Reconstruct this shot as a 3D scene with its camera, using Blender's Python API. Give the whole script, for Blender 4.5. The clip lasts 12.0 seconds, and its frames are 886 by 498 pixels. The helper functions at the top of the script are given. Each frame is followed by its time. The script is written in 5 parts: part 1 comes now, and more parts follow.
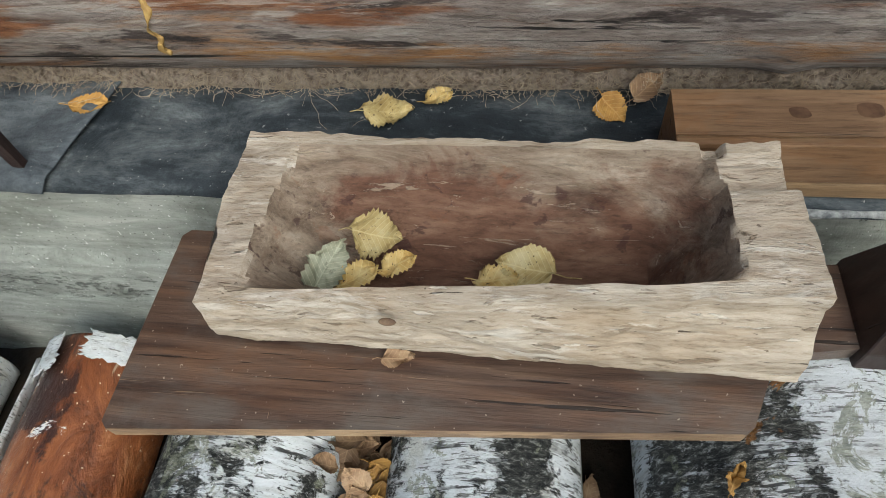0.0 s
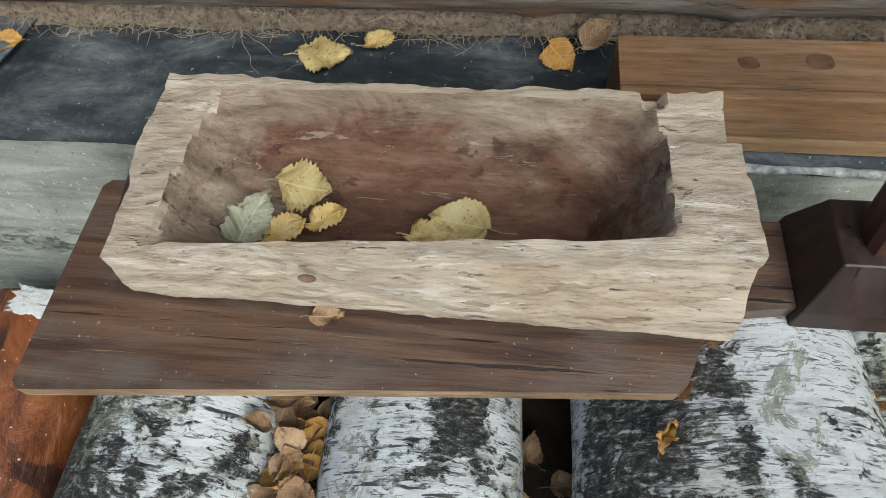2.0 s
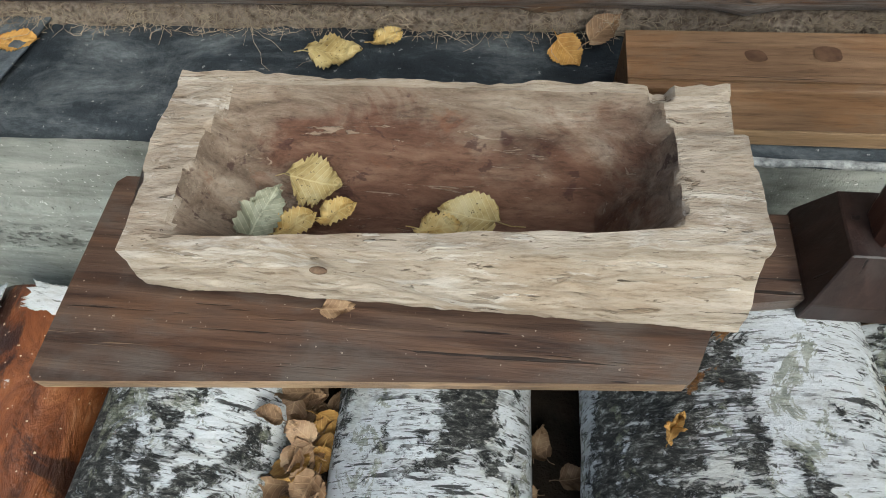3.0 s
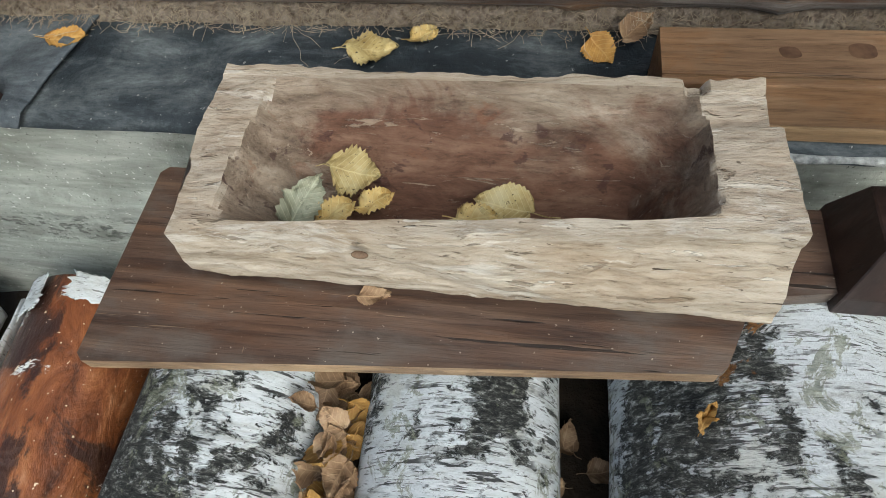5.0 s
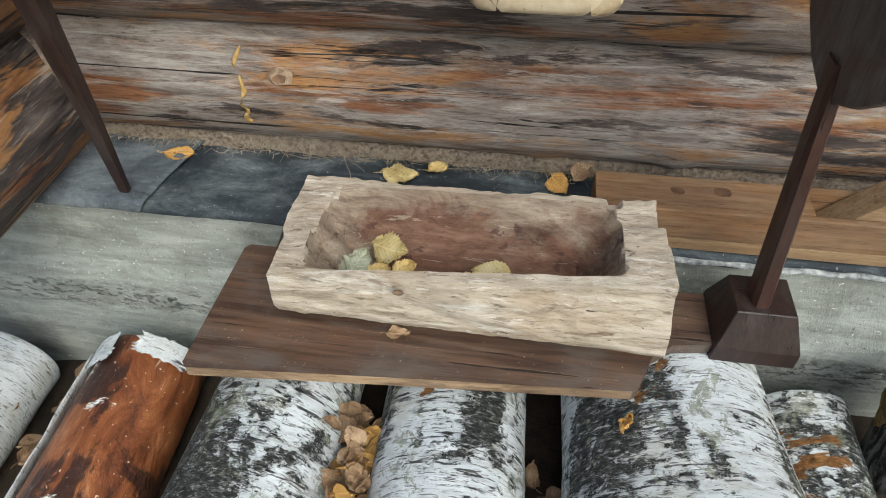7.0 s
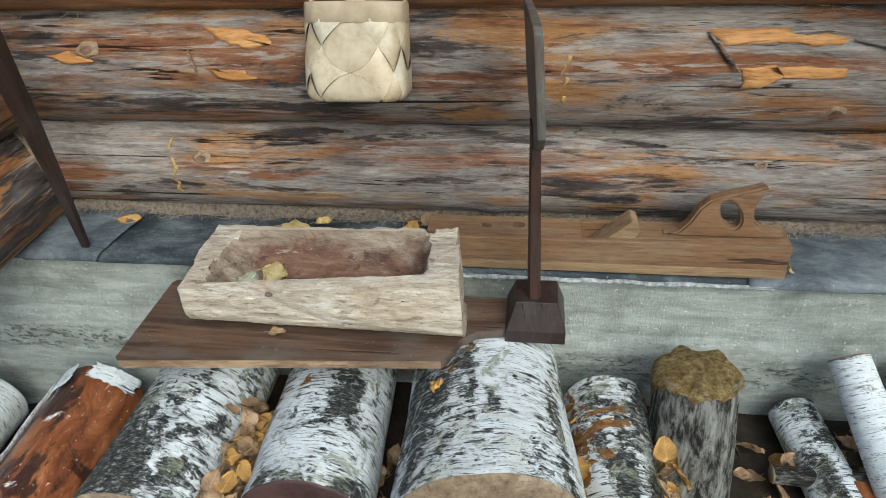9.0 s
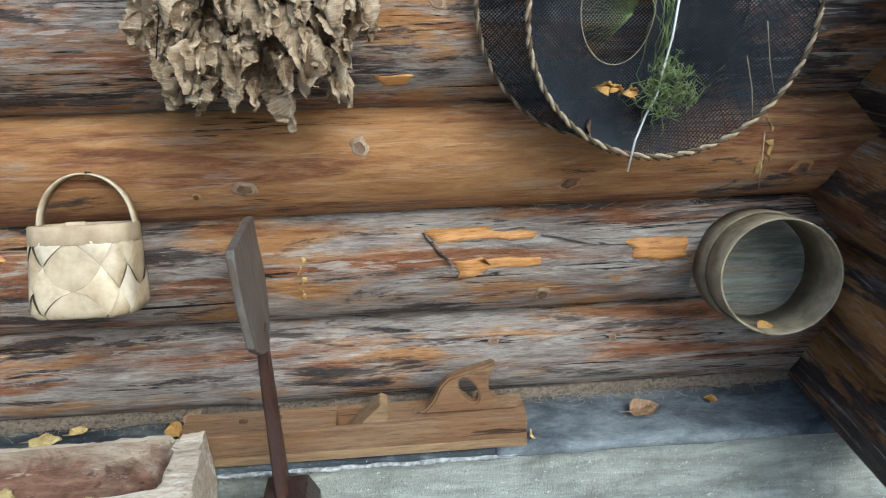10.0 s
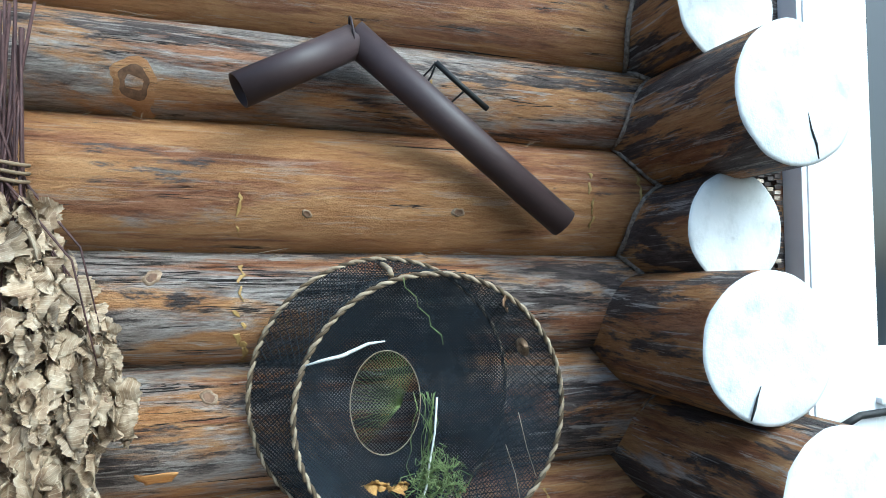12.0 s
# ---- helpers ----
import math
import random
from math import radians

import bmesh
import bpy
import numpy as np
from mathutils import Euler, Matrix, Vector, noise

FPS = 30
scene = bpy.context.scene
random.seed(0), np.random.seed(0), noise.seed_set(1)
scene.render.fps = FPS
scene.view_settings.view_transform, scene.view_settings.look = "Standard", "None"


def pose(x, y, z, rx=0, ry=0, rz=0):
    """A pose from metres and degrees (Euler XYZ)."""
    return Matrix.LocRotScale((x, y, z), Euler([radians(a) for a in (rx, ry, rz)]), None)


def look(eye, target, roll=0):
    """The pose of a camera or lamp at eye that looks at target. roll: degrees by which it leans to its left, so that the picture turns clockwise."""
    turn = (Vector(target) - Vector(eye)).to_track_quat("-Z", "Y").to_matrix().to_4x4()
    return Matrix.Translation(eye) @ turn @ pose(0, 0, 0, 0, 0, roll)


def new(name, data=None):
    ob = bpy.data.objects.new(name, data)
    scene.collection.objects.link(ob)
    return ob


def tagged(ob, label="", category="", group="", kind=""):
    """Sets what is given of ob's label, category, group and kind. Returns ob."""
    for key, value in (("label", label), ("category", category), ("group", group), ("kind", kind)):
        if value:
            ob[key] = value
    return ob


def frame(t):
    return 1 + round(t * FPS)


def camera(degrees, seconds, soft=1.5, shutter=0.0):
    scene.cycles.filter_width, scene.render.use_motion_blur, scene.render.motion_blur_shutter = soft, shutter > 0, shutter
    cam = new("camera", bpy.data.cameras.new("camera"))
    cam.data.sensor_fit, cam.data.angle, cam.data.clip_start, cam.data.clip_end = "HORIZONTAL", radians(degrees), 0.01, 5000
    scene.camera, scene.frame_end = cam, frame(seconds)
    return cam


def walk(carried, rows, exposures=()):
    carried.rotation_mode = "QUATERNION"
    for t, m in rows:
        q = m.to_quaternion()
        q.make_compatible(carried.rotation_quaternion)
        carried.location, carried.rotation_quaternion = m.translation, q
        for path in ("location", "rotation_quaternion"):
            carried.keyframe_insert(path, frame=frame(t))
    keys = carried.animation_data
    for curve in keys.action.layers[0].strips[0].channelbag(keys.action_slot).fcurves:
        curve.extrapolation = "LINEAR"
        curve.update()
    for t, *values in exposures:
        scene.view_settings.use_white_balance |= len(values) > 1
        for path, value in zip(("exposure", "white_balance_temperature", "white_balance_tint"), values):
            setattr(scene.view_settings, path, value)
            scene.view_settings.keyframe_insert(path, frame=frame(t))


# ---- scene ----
cam = camera(69.6, 12.0, soft=0.75, shutter=0.08)
PATH = [
    (0, (0.229, 0.023, 1.091), (-0.058, 1.115, -0.56), -9.8),
    (0.5, (0.248, 0.033, 1.086), (0.011, 1.105, -0.585), -7.1),
    (1, (0.274, 0.036, 1.064), (0.134, 1.031, -0.665), -4.6),
    (1.5, (0.277, 0.041, 1.061), (0.135, 1.012, -0.682), -5.6),
    (2, (0.262, 0.04, 1.065), (0.065, 1.023, -0.666), -6.5),
    (2.5, (0.261, 0.039, 1.067), (0.055, 1.024, -0.662), -7.1),
    (3, (0.262, 0.032, 1.067), (0.04, 1.012, -0.662), -7.9),
    (5, (0.249, 0.01, 1.071), (-0.03, 1.004, -0.642), -9.6),
    (5.5, (0.233, -0.026, 1.1), (-0.053, 0.969, -0.611), -10.6),
    (6, (0.215, -0.121, 1.141), (0.015, 1.071, -0.453), -4.1),
    (6.5, (0.23, -0.211, 1.194), (0.099, 1.098, -0.313), -1.9),
    (6.7, (0.228, -0.225, 1.211), (0.069, 1.112, -0.268), -1.5),
    (8.3, (0.521, -0.358, 1.283), (0.052, 1.152, 0.058), -3.7),
    (8.5, (0.526, -0.409, 1.297), (0.112, 1.121, 0.077), -3.9),
    (9, (0.531, -0.536, 1.332), (0.296, 1.064, 0.156), -2.8),
    (9.5, (0.62, -0.564, 1.373), (0.586, 1.177, 0.389), -1.8),
    (10, (0.776, -0.552, 1.425), (0.929, 1.284, 0.647), -0.9),
    (10.5, (0.9, -0.554, 1.452), (1.235, 1.345, 0.923), 0.6),
    (11, (0.928, -0.571, 1.52), (1.336, 1.376, 1.317), 1.0),
    (11.5, (0.919, -0.573, 1.553), (1.454, 1.354, 1.52), -0.3),
    (12, (0.894, -0.559, 1.582), (1.531, 1.334, 1.682), -0.2),
]
walk(cam, [(t, look(eye, target, roll)) for t, eye, target, roll in PATH],
     exposures=[(0, 0.27, 5850, 0), (5.0, 0.30, 5800, -1), (6.7, 0.33, 5850, 0), (9.0, 0.26, 5600, -3), (10.0, 0.55, 5350, -2), (10.5, 0.80, 5000, -12), (11.2, 0.86, 5000, -10), (12.0, 0.86, 4900, -8)])

# ---- light ----
world = bpy.data.worlds.new("sky")
scene.world = world
world.use_nodes = True
wn = world.node_tree.nodes
sky = wn.new("ShaderNodeTexSky")
sky.sky_type, sky.sun_disc = "NISHITA", False
sky.sun_elevation, sky.sun_rotation = radians(42), radians(150)
sky.air_density, sky.dust_density = 1.0, 5.0
world.node_tree.links.new(sky.outputs[0], wn["Background"].inputs[0])
wn["Background"].inputs[1].default_value = 0.15
sun = new("sun", bpy.data.lights.new("sun", "SUN"))
sun.data.energy, sun.data.angle, sun.data.color = 1.5, radians(45), (1.0, 0.97, 0.92)
sun.matrix_world = look((0, 0, 0), (-0.35, 0.65, -0.9))

# ---- materials ----
class Mat:
    """A small builder of node materials."""

    def __init__(self, name, rough=0.8, spec=0.3):
        self.mat = bpy.data.materials.new(name)
        self.mat.use_nodes = True
        self.t = self.mat.node_tree
        self.b = self.t.nodes["Principled BSDF"]
        self.b.inputs["Roughness"].default_value = rough
        self.b.inputs["Specular IOR Level"].default_value = spec
        self.tc = self.t.nodes.new("ShaderNodeTexCoord")
        info = self.t.nodes.new("ShaderNodeObjectInfo")
        mul = self.t.nodes.new("ShaderNodeVectorMath")
        mul.operation = "SCALE"
        mul.inputs[0].default_value = (37.0, 17.0, 29.0)
        self.link(info.outputs["Random"], mul.inputs["Scale"])
        add = self.t.nodes.new("ShaderNodeVectorMath")
        self.link(self.tc.outputs["Object"], add.inputs[0])
        self.link(mul.outputs[0], add.inputs[1])
        self.random = info.outputs["Random"]
        self.co = add.outputs[0]

    def link(self, a, b):
        self.t.links.new(a, b)

    def scaled(self, scale):
        n = self.t.nodes.new("ShaderNodeMapping")
        n.inputs["Scale"].default_value = scale
        self.link(self.co, n.inputs["Vector"])
        return n.outputs[0]

    def noise(self, scale=(1, 1, 1), size=5.0, detail=6.0, rough=0.6, warp=0.0):
        n = self.t.nodes.new("ShaderNodeTexNoise")
        n.inputs["Scale"].default_value = size
        n.inputs["Detail"].default_value = detail
        n.inputs["Roughness"].default_value = rough
        n.inputs["Distortion"].default_value = warp
        self.link(self.scaled(scale), n.inputs["Vector"])
        return n.outputs["Fac"]

    def voronoi(self, scale=(1, 1, 1), size=5.0, feature="F1", out="Distance"):
        n = self.t.nodes.new("ShaderNodeTexVoronoi")
        n.feature = feature
        n.inputs["Scale"].default_value = size
        self.link(self.scaled(scale), n.inputs["Vector"])
        return n.outputs[out]

    def ramp(self, fac, stops):
        n = self.t.nodes.new("ShaderNodeValToRGB")
        e = n.color_ramp.elements
        while len(e) < len(stops):
            e.new(0.5)
        for el, (p, c) in zip(e, stops):
            el.position = p
            el.color = (*c, 1) if len(c) == 3 else c
        self.link(fac, n.inputs[0])
        return n.outputs[0]

    def mask(self, fac, lo, hi):
        n = self.t.nodes.new("ShaderNodeMapRange")
        n.interpolation_type = "SMOOTHSTEP"
        n.inputs["From Min"].default_value, n.inputs["From Max"].default_value = lo, hi
        self.link(fac, n.inputs["Value"])
        return n.outputs[0]

    def mix(self, fac, a, b, mode="MIX"):
        n = self.t.nodes.new("ShaderNodeMix")
        n.data_type, n.blend_type = "RGBA", mode
        for v, s in ((fac, n.inputs[0]), (a, n.inputs[6]), (b, n.inputs[7])):
            if isinstance(v, (int, float)):
                s.default_value = v
            elif isinstance(v, tuple):
                s.default_value = (*v, 1)
            else:
                self.link(v, s)
        return n.outputs[2]

    def math(self, op, a, b=0.0):
        n = self.t.nodes.new("ShaderNodeMath")
        n.operation = op
        for v, s in ((a, n.inputs[0]), (b, n.inputs[1])):
            if isinstance(v, (int, float)):
                s.default_value = v
            else:
                self.link(v, s)
        return n.outputs[0]

    def axis(self, name):
        n = self.t.nodes.new("ShaderNodeSeparateXYZ")
        self.link(self.tc.outputs["Object"], n.inputs[0])
        return n.outputs[name]

    def color(self, c):
        if isinstance(c, tuple):
            self.b.inputs["Base Color"].default_value = (*c, 1)
        else:
            self.link(c, self.b.inputs["Base Color"])
        return self

    def rough(self, fac):
        self.link(fac, self.b.inputs["Roughness"])
        return self

    def bump(self, *heights):
        """heights: (socket, metres of relief)"""
        last = None
        for h, d in heights:
            n = self.t.nodes.new("ShaderNodeBump")
            n.inputs["Distance"].default_value = d
            n.inputs["Strength"].default_value = 1.0
            self.link(h, n.inputs["Height"])
            if last:
                self.link(last, n.inputs["Normal"])
            last = n.outputs[0]
        self.link(last, self.b.inputs["Normal"])
        return self


def wall_wood(name, warm, gloom=0.0, worn=0.72):
    """Peeled pine log, weathered: grain along local x."""
    m = Mat(name, 0.6, 0.35)
    grain = m.noise((1.5, 9, 9), 6.0, 10, 0.74, 0.6)
    fine = m.noise((4.0, 42, 42), 7.0, 6, 0.80, 0.3)
    zone = m.noise((0.8, 4.2, 4.2), 2.8, 9, 0.70, 0.4)
    zone2 = m.noise((0.7, 3.8, 3.8), 3.2, 9, 0.72, 0.4)
    honey = m.ramp(grain, [(0.26, (0.20, 0.080, 0.026)), (0.42, (0.37, 0.172, 0.060)), (0.58, (0.48, 0.258, 0.105)), (0.76, (0.58, 0.38, 0.20))])
    grey = m.ramp(grain, [(0.30, (0.085, 0.066, 0.058)), (0.42, (0.23, 0.185, 0.16)), (0.54, (0.36, 0.31, 0.275)), (0.70, (0.55, 0.51, 0.47))])
    red = m.ramp(grain, [(0.3, (0.075, 0.027, 0.012)), (0.48, (0.24, 0.096, 0.040)), (0.70, (0.43, 0.22, 0.115))])
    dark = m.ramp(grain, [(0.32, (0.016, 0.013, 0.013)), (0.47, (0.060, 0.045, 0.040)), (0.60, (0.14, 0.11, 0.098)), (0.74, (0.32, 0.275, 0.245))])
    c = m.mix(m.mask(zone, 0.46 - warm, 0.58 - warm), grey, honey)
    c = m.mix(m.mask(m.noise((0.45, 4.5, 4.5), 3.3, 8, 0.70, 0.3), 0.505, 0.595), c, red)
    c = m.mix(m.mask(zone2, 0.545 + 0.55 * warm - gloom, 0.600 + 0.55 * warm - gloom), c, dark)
    chips = m.mask(m.noise((1.4, 12, 12), 3.0, 5, 0.62, 0.6), 0.70, 0.708)
    c = m.mix(chips, c, m.ramp(grain, [(0.3, (0.36, 0.135, 0.025)), (0.7, (0.56, 0.28, 0.08))]))
    pale = m.mask(m.noise((1.1, 16, 16), 4.4, 9, 0.75, 0.5), 0.565, 0.605)
    c = m.mix(m.math("MULTIPLY", pale, worn * 0.9), c, (0.52, 0.47, 0.42))
    # long drying checks, thin and broken
    line = m.math("ABSOLUTE", m.math("SUBTRACT", m.noise((0.35, 9, 9), 4.0, 5, 0.6, 0.3), 0.5))
    gate = m.mask(m.noise((0.8, 3, 3), 4.0, 4, 0.6), 0.50 + 0.5 * max(0.0, warm), 0.58 + 0.5 * max(0.0, warm))
    crack = m.math("MULTIPLY", m.mask(line, 0.015, 0.006), gate)
    crack = m.math("MAXIMUM", crack, m.mask(m.noise((0.5, 24, 24), 3.0, 4, 0.5, 0.4), 0.315, 0.295))
    c = m.mix(crack, c, (0.012, 0.008, 0.006))
    c = m.mix(worn, c, m.ramp(fine, [(0.34, (0.22, 0.19, 0.17)), (0.46, (0.82, 0.82, 0.82)), (0.56, (1, 1, 1))]), "MULTIPLY")
    m.color(c)
    m.rough(m.ramp(grain, [(0.3, (0.42, 0.42, 0.42)), (0.7, (0.72, 0.72, 0.72))]))
    m.bump((grain, 0.007), (fine, 0.004), (m.math("SUBTRACT", chips, crack), 0.004))
    return m.mat


WALL_GREY = wall_wood("weathered_pine_grey", -0.035, 0.005)
WALL_MID = wall_wood("weathered_pine", -0.005, 0.03)
WALL_WARM = wall_wood("weathered_pine_warm", 0.15, 0.02, 0.30)
# warm pine with wider dark zones, for the corner logs
WALL_DARK = wall_wood("dark_corner_pine", 0.14, 0.14)


def white_paint():
    m = Mat("lime_paint", 0.75)
    n = m.noise((1, 1, 1), 18, 6, 0.6)
    m.color(m.ramp(n, [(0.28, (0.46, 0.47, 0.46)), (0.42, (0.66, 0.675, 0.67)), (0.58, (0.76, 0.775, 0.775))]))
    m.bump((n, 0.003), (m.noise((1, 1, 1), 90, 3), 0.001))
    return m.mat


WHITE = white_paint()


def birch(name, dirt):
    """Birch bark, axis along local x; lenticels run round the log."""
    m = Mat(name, 0.6, 0.3)
    band = m.math("ADD", m.math("MULTIPLY", m.noise((0.55, 1, 1), 6.5, 5, 0.6, 0.6), 0.6), m.math("MULTIPLY", m.noise((2.2, 1, 1), 38.0, 8, 0.78, 0.5), 0.4))
    peel = m.noise((4.2, 0.8, 0.8), 13, 9, 0.78, 0.5)
    tone = m.noise((0.8, 1, 1), 9, 6, 0.6, 0.4)
    white = m.ramp(peel, [(0.30, (0.36, 0.355, 0.33)), (0.41, (0.66, 0.67, 0.66)), (0.50, (0.80, 0.82, 0.83)), (0.62, (0.87, 0.89, 0.91))])
    white = m.mix(m.math("MULTIPLY", m.mask(tone, 0.52, 0.64), 0.55), white, (0.60, 0.585, 0.50))
    # lenticels of three sizes, each broken up along the log
    gate = m.mask(m.noise((1.2, 1, 1), 16, 4, 0.6), 0.42 + 1.4 * max(0.0, -dirt), 0.56 + 1.4 * max(0.0, -dirt))
    dash = m.math("MULTIPLY", m.mask(m.noise((8.0, 0.8, 0.8), 21.0, 4, 0.64, 0.3), 0.555, 0.58), gate)
    dash2 = m.mask(m.noise((9.0, 1.1, 1.1), 42.0, 4, 0.66, 0.2), 0.585, 0.61)
    c = m.mix(m.math("MULTIPLY", dash, 0.93), white, (0.030, 0.029, 0.027))
    c = m.mix(m.math("MULTIPLY", dash2, 0.75), c, (0.09, 0.085, 0.075))
    flake = m.noise((2.4, 0.9, 0.9), 78, 9, 0.84, 0.3)
    black = m.ramp(flake, [(0.40, (0.008, 0.009, 0.010)), (0.50, (0.040, 0.040, 0.037)), (0.555, (0.14, 0.14, 0.125)), (0.60, (0.42, 0.425, 0.40)), (0.66, (0.70, 0.71, 0.69))])
    rough_bark = m.mask(band, 0.548 - 0.8 * dirt, 0.572 - 0.8 * dirt)
    c = m.mix(rough_bark, c, black)
    lich = m.mask(m.noise((1, 1, 1), 17.0, 9, 0.78, 0.8), 0.58 - 0.35 * max(0.0, dirt), 0.605 - 0.35 * max(0.0, dirt))
    c = m.mix(m.math("MULTIPLY", lich, 0.75), c, m.ramp(flake, [(0.4, (0.09, 0.10, 0.06)), (0.53, (0.33, 0.34, 0.24)), (0.62, (0.62, 0.63, 0.53))]))
    rot = m.mask(m.noise((1, 1, 1), 6.0, 6, 0.7, 0.6), 0.66 - 1.2 * max(0.0, dirt - 0.05), 0.68 - 1.2 * max(0.0, dirt - 0.05))
    c = m.mix(rot, c, m.ramp(flake, [(0.4, (0.12, 0.045, 0.012)), (0.6, (0.42, 0.20, 0.06))]))
    m.color(c)
    m.bump((band, 0.006), (rough_bark, 0.002), (dash, -0.0018), (flake, 0.0035), (peel, 0.0025))
    return m.mat


BIRCH = birch("birch_bark", 0.058)
BIRCH_DARK = birch("birch_bark_mossy", 0.062)
BIRCH_CLEAN = birch("birch_bark_white", -0.09)
BIRCH_ROT = birch("birch_bark_rotting", 0.10)


def simple_wood(name, stops, along=(2, 24, 24), size=4.0, rough=0.6, relief=0.003, stain=None, spec=0.35):
    m = Mat(name, rough, spec)
    g = m.noise(along, size, 10, 0.72, 0.5)
    big = m.noise(tuple(max(1.0, a * 0.14) for a in along), 6.0, 8, 0.7, 0.6)
    c = m.ramp(g, stops)
    if stain:
        c = m.mix(m.math("MULTIPLY", m.mask(big, 0.49, 0.56), 0.8), c, m.mix(0.35, stain, c))
    fine = m.noise(tuple(a * 3.4 for a in along), size, 6, 0.75, 0.3)
    c = m.mix(0.75, c, m.ramp(fine, [(0.32, (0.30, 0.27, 0.25)), (0.47, (0.86, 0.85, 0.84)), (0.6, (1, 1, 1))]), "MULTIPLY")
    crack = m.mask(m.noise(tuple(a * (0.4 if a <= 3 else 1.3) for a in along), size, 4, 0.55, 0.4), 0.33, 0.30)
    c = m.mix(m.math("MULTIPLY", crack, 0.85), c, tuple(v * 0.25 for v in stops[0][1]))
    m.color(c)
    m.bump((g, relief), (fine, relief * 0.6), (crack, -relief * 0.8))
    return m.mat



def hewn(name, stops, streak, along=(2.2, 14, 14), relief=0.003):
    """Axe-hewn weathered wood: fibres along local x, silvered and stained in long streaks."""
    m = Mat(name, 0.78, 0.2)
    g = m.noise(along, 4.0, 9, 0.70, 0.3)
    fine = m.noise((along[0] * 4, along[1] * 4, along[2] * 4), 4.0, 7, 0.80, 0.3)
    tone = m.noise((1.0, 3.0, 3.0), 6.0, 6, 0.62, 0.5)
    c = m.ramp(g, stops)
    c = m.mix(m.math("MULTIPLY", m.mask(tone, 0.46, 0.62), 0.60), c, m.mix(0.4, streak, c))
    c = m.mix(m.math("MULTIPLY", m.mask(m.noise((1.3, 5, 5), 5.0, 7, 0.7, 0.6), 0.55, 0.64), 0.55), c, (0.80, 0.76, 0.69))
    c = m.mix(0.8, c, m.ramp(fine, [(0.34, (0.34, 0.29, 0.24)), (0.43, (0.80, 0.77, 0.73)), (0.53, (1, 1, 1))]), "MULTIPLY")
    split = m.mask(m.noise((0.9, 26, 26), 5.0, 4, 0.6, 0.3), 0.315, 0.295)
    c = m.mix(m.math("MULTIPLY", split, 0.9), c, (0.05, 0.032, 0.02))
    speck = m.mask(m.noise((1, 2.2, 2.2), 70, 3, 0.6), 0.70, 0.73)
    c = m.mix(m.math("MULTIPLY", speck, 0.8), c, (0.10, 0.066, 0.045))
    nick = m.mask(m.noise((8, 38, 38), 3.0, 4, 0.6, 0.3), 0.63, 0.66)
    c = m.mix(m.math("MULTIPLY", nick, 0.55), c, (0.20, 0.135, 0.085))
    edge = m.mask(m.noise((7, 34, 34), 3.1, 4, 0.6, 0.3), 0.63, 0.66)
    c = m.mix(m.math("MULTIPLY", edge, 0.5), c, (0.82, 0.77, 0.69))
    m.color(c)
    m.bump((g, relief), (fine, relief * 0.8), (split, -relief * 0.6), (nick, -0.0022), (edge, 0.0012))
    return m.mat


def hollow():
    """The hollow: grey rubbed wood above, soaked red-brown below, with lifted pale fibres."""
    m = Mat("hewn_hollow", 0.58, 0.35)
    g = m.noise((2.2, 7, 7), 5.0, 9, 0.70, 0.5)
    big = m.noise((1.2, 1.6, 1.6), 9.0, 8, 0.68, 0.5)
    red = m.ramp(g, [(0.30, (0.070, 0.030, 0.018)), (0.45, (0.150, 0.072, 0.044)), (0.56, (0.210, 0.112, 0.070)), (0.74, (0.33, 0.205, 0.138))])
    grey = m.ramp(g, [(0.32, (0.13, 0.088, 0.060)), (0.45, (0.27, 0.200, 0.143)), (0.57, (0.38, 0.300, 0.225)), (0.72, (0.56, 0.47, 0.375))])
    ragged = m.math("MULTIPLY", m.math("SUBTRACT", big, 0.5), 0.20)
    up = m.mask(m.math("ADD", m.axis("Z"), ragged), 0.618, 0.662)
    out = m.mask(m.math("ADD", m.math("ABSOLUTE", m.math("SUBTRACT", m.axis("X"), 0.198)), ragged), 0.140, 0.175)
    c = m.mix(m.math("MAXIMUM", up, out), red, grey)
    stain = m.mask(m.noise((1, 1.5, 1.5), 26, 4, 0.6, 0.4), 0.60, 0.66)
    c = m.mix(m.math("MULTIPLY", stain, 0.7), c, (0.060, 0.022, 0.020))
    rust = m.mask(m.noise((2, 4, 4), 7, 6, 0.7, 0.4), 0.61, 0.66)
    c = m.mix(m.math("MULTIPLY", rust, 0.35), c, (0.28, 0.12, 0.06))
    fibre = m.mask(m.noise((3.5, 26, 26), 5.0, 7, 0.74, 1.0), 0.605, 0.635)
    c = m.mix(m.math("MULTIPLY", fibre, 0.6), c, (0.54, 0.43, 0.32))
    fine = m.noise((12, 46, 46), 4.0, 7, 0.82, 0.4)
    c = m.mix(0.7, c, m.ramp(fine, [(0.33, (0.32, 0.28, 0.26)), (0.46, (0.86, 0.85, 0.84)), (0.57, (1, 1, 1))]), "MULTIPLY")
    m.color(c)
    m.bump((g, 0.006), (fibre, 0.002), (fine, 0.003))
    return m.mat


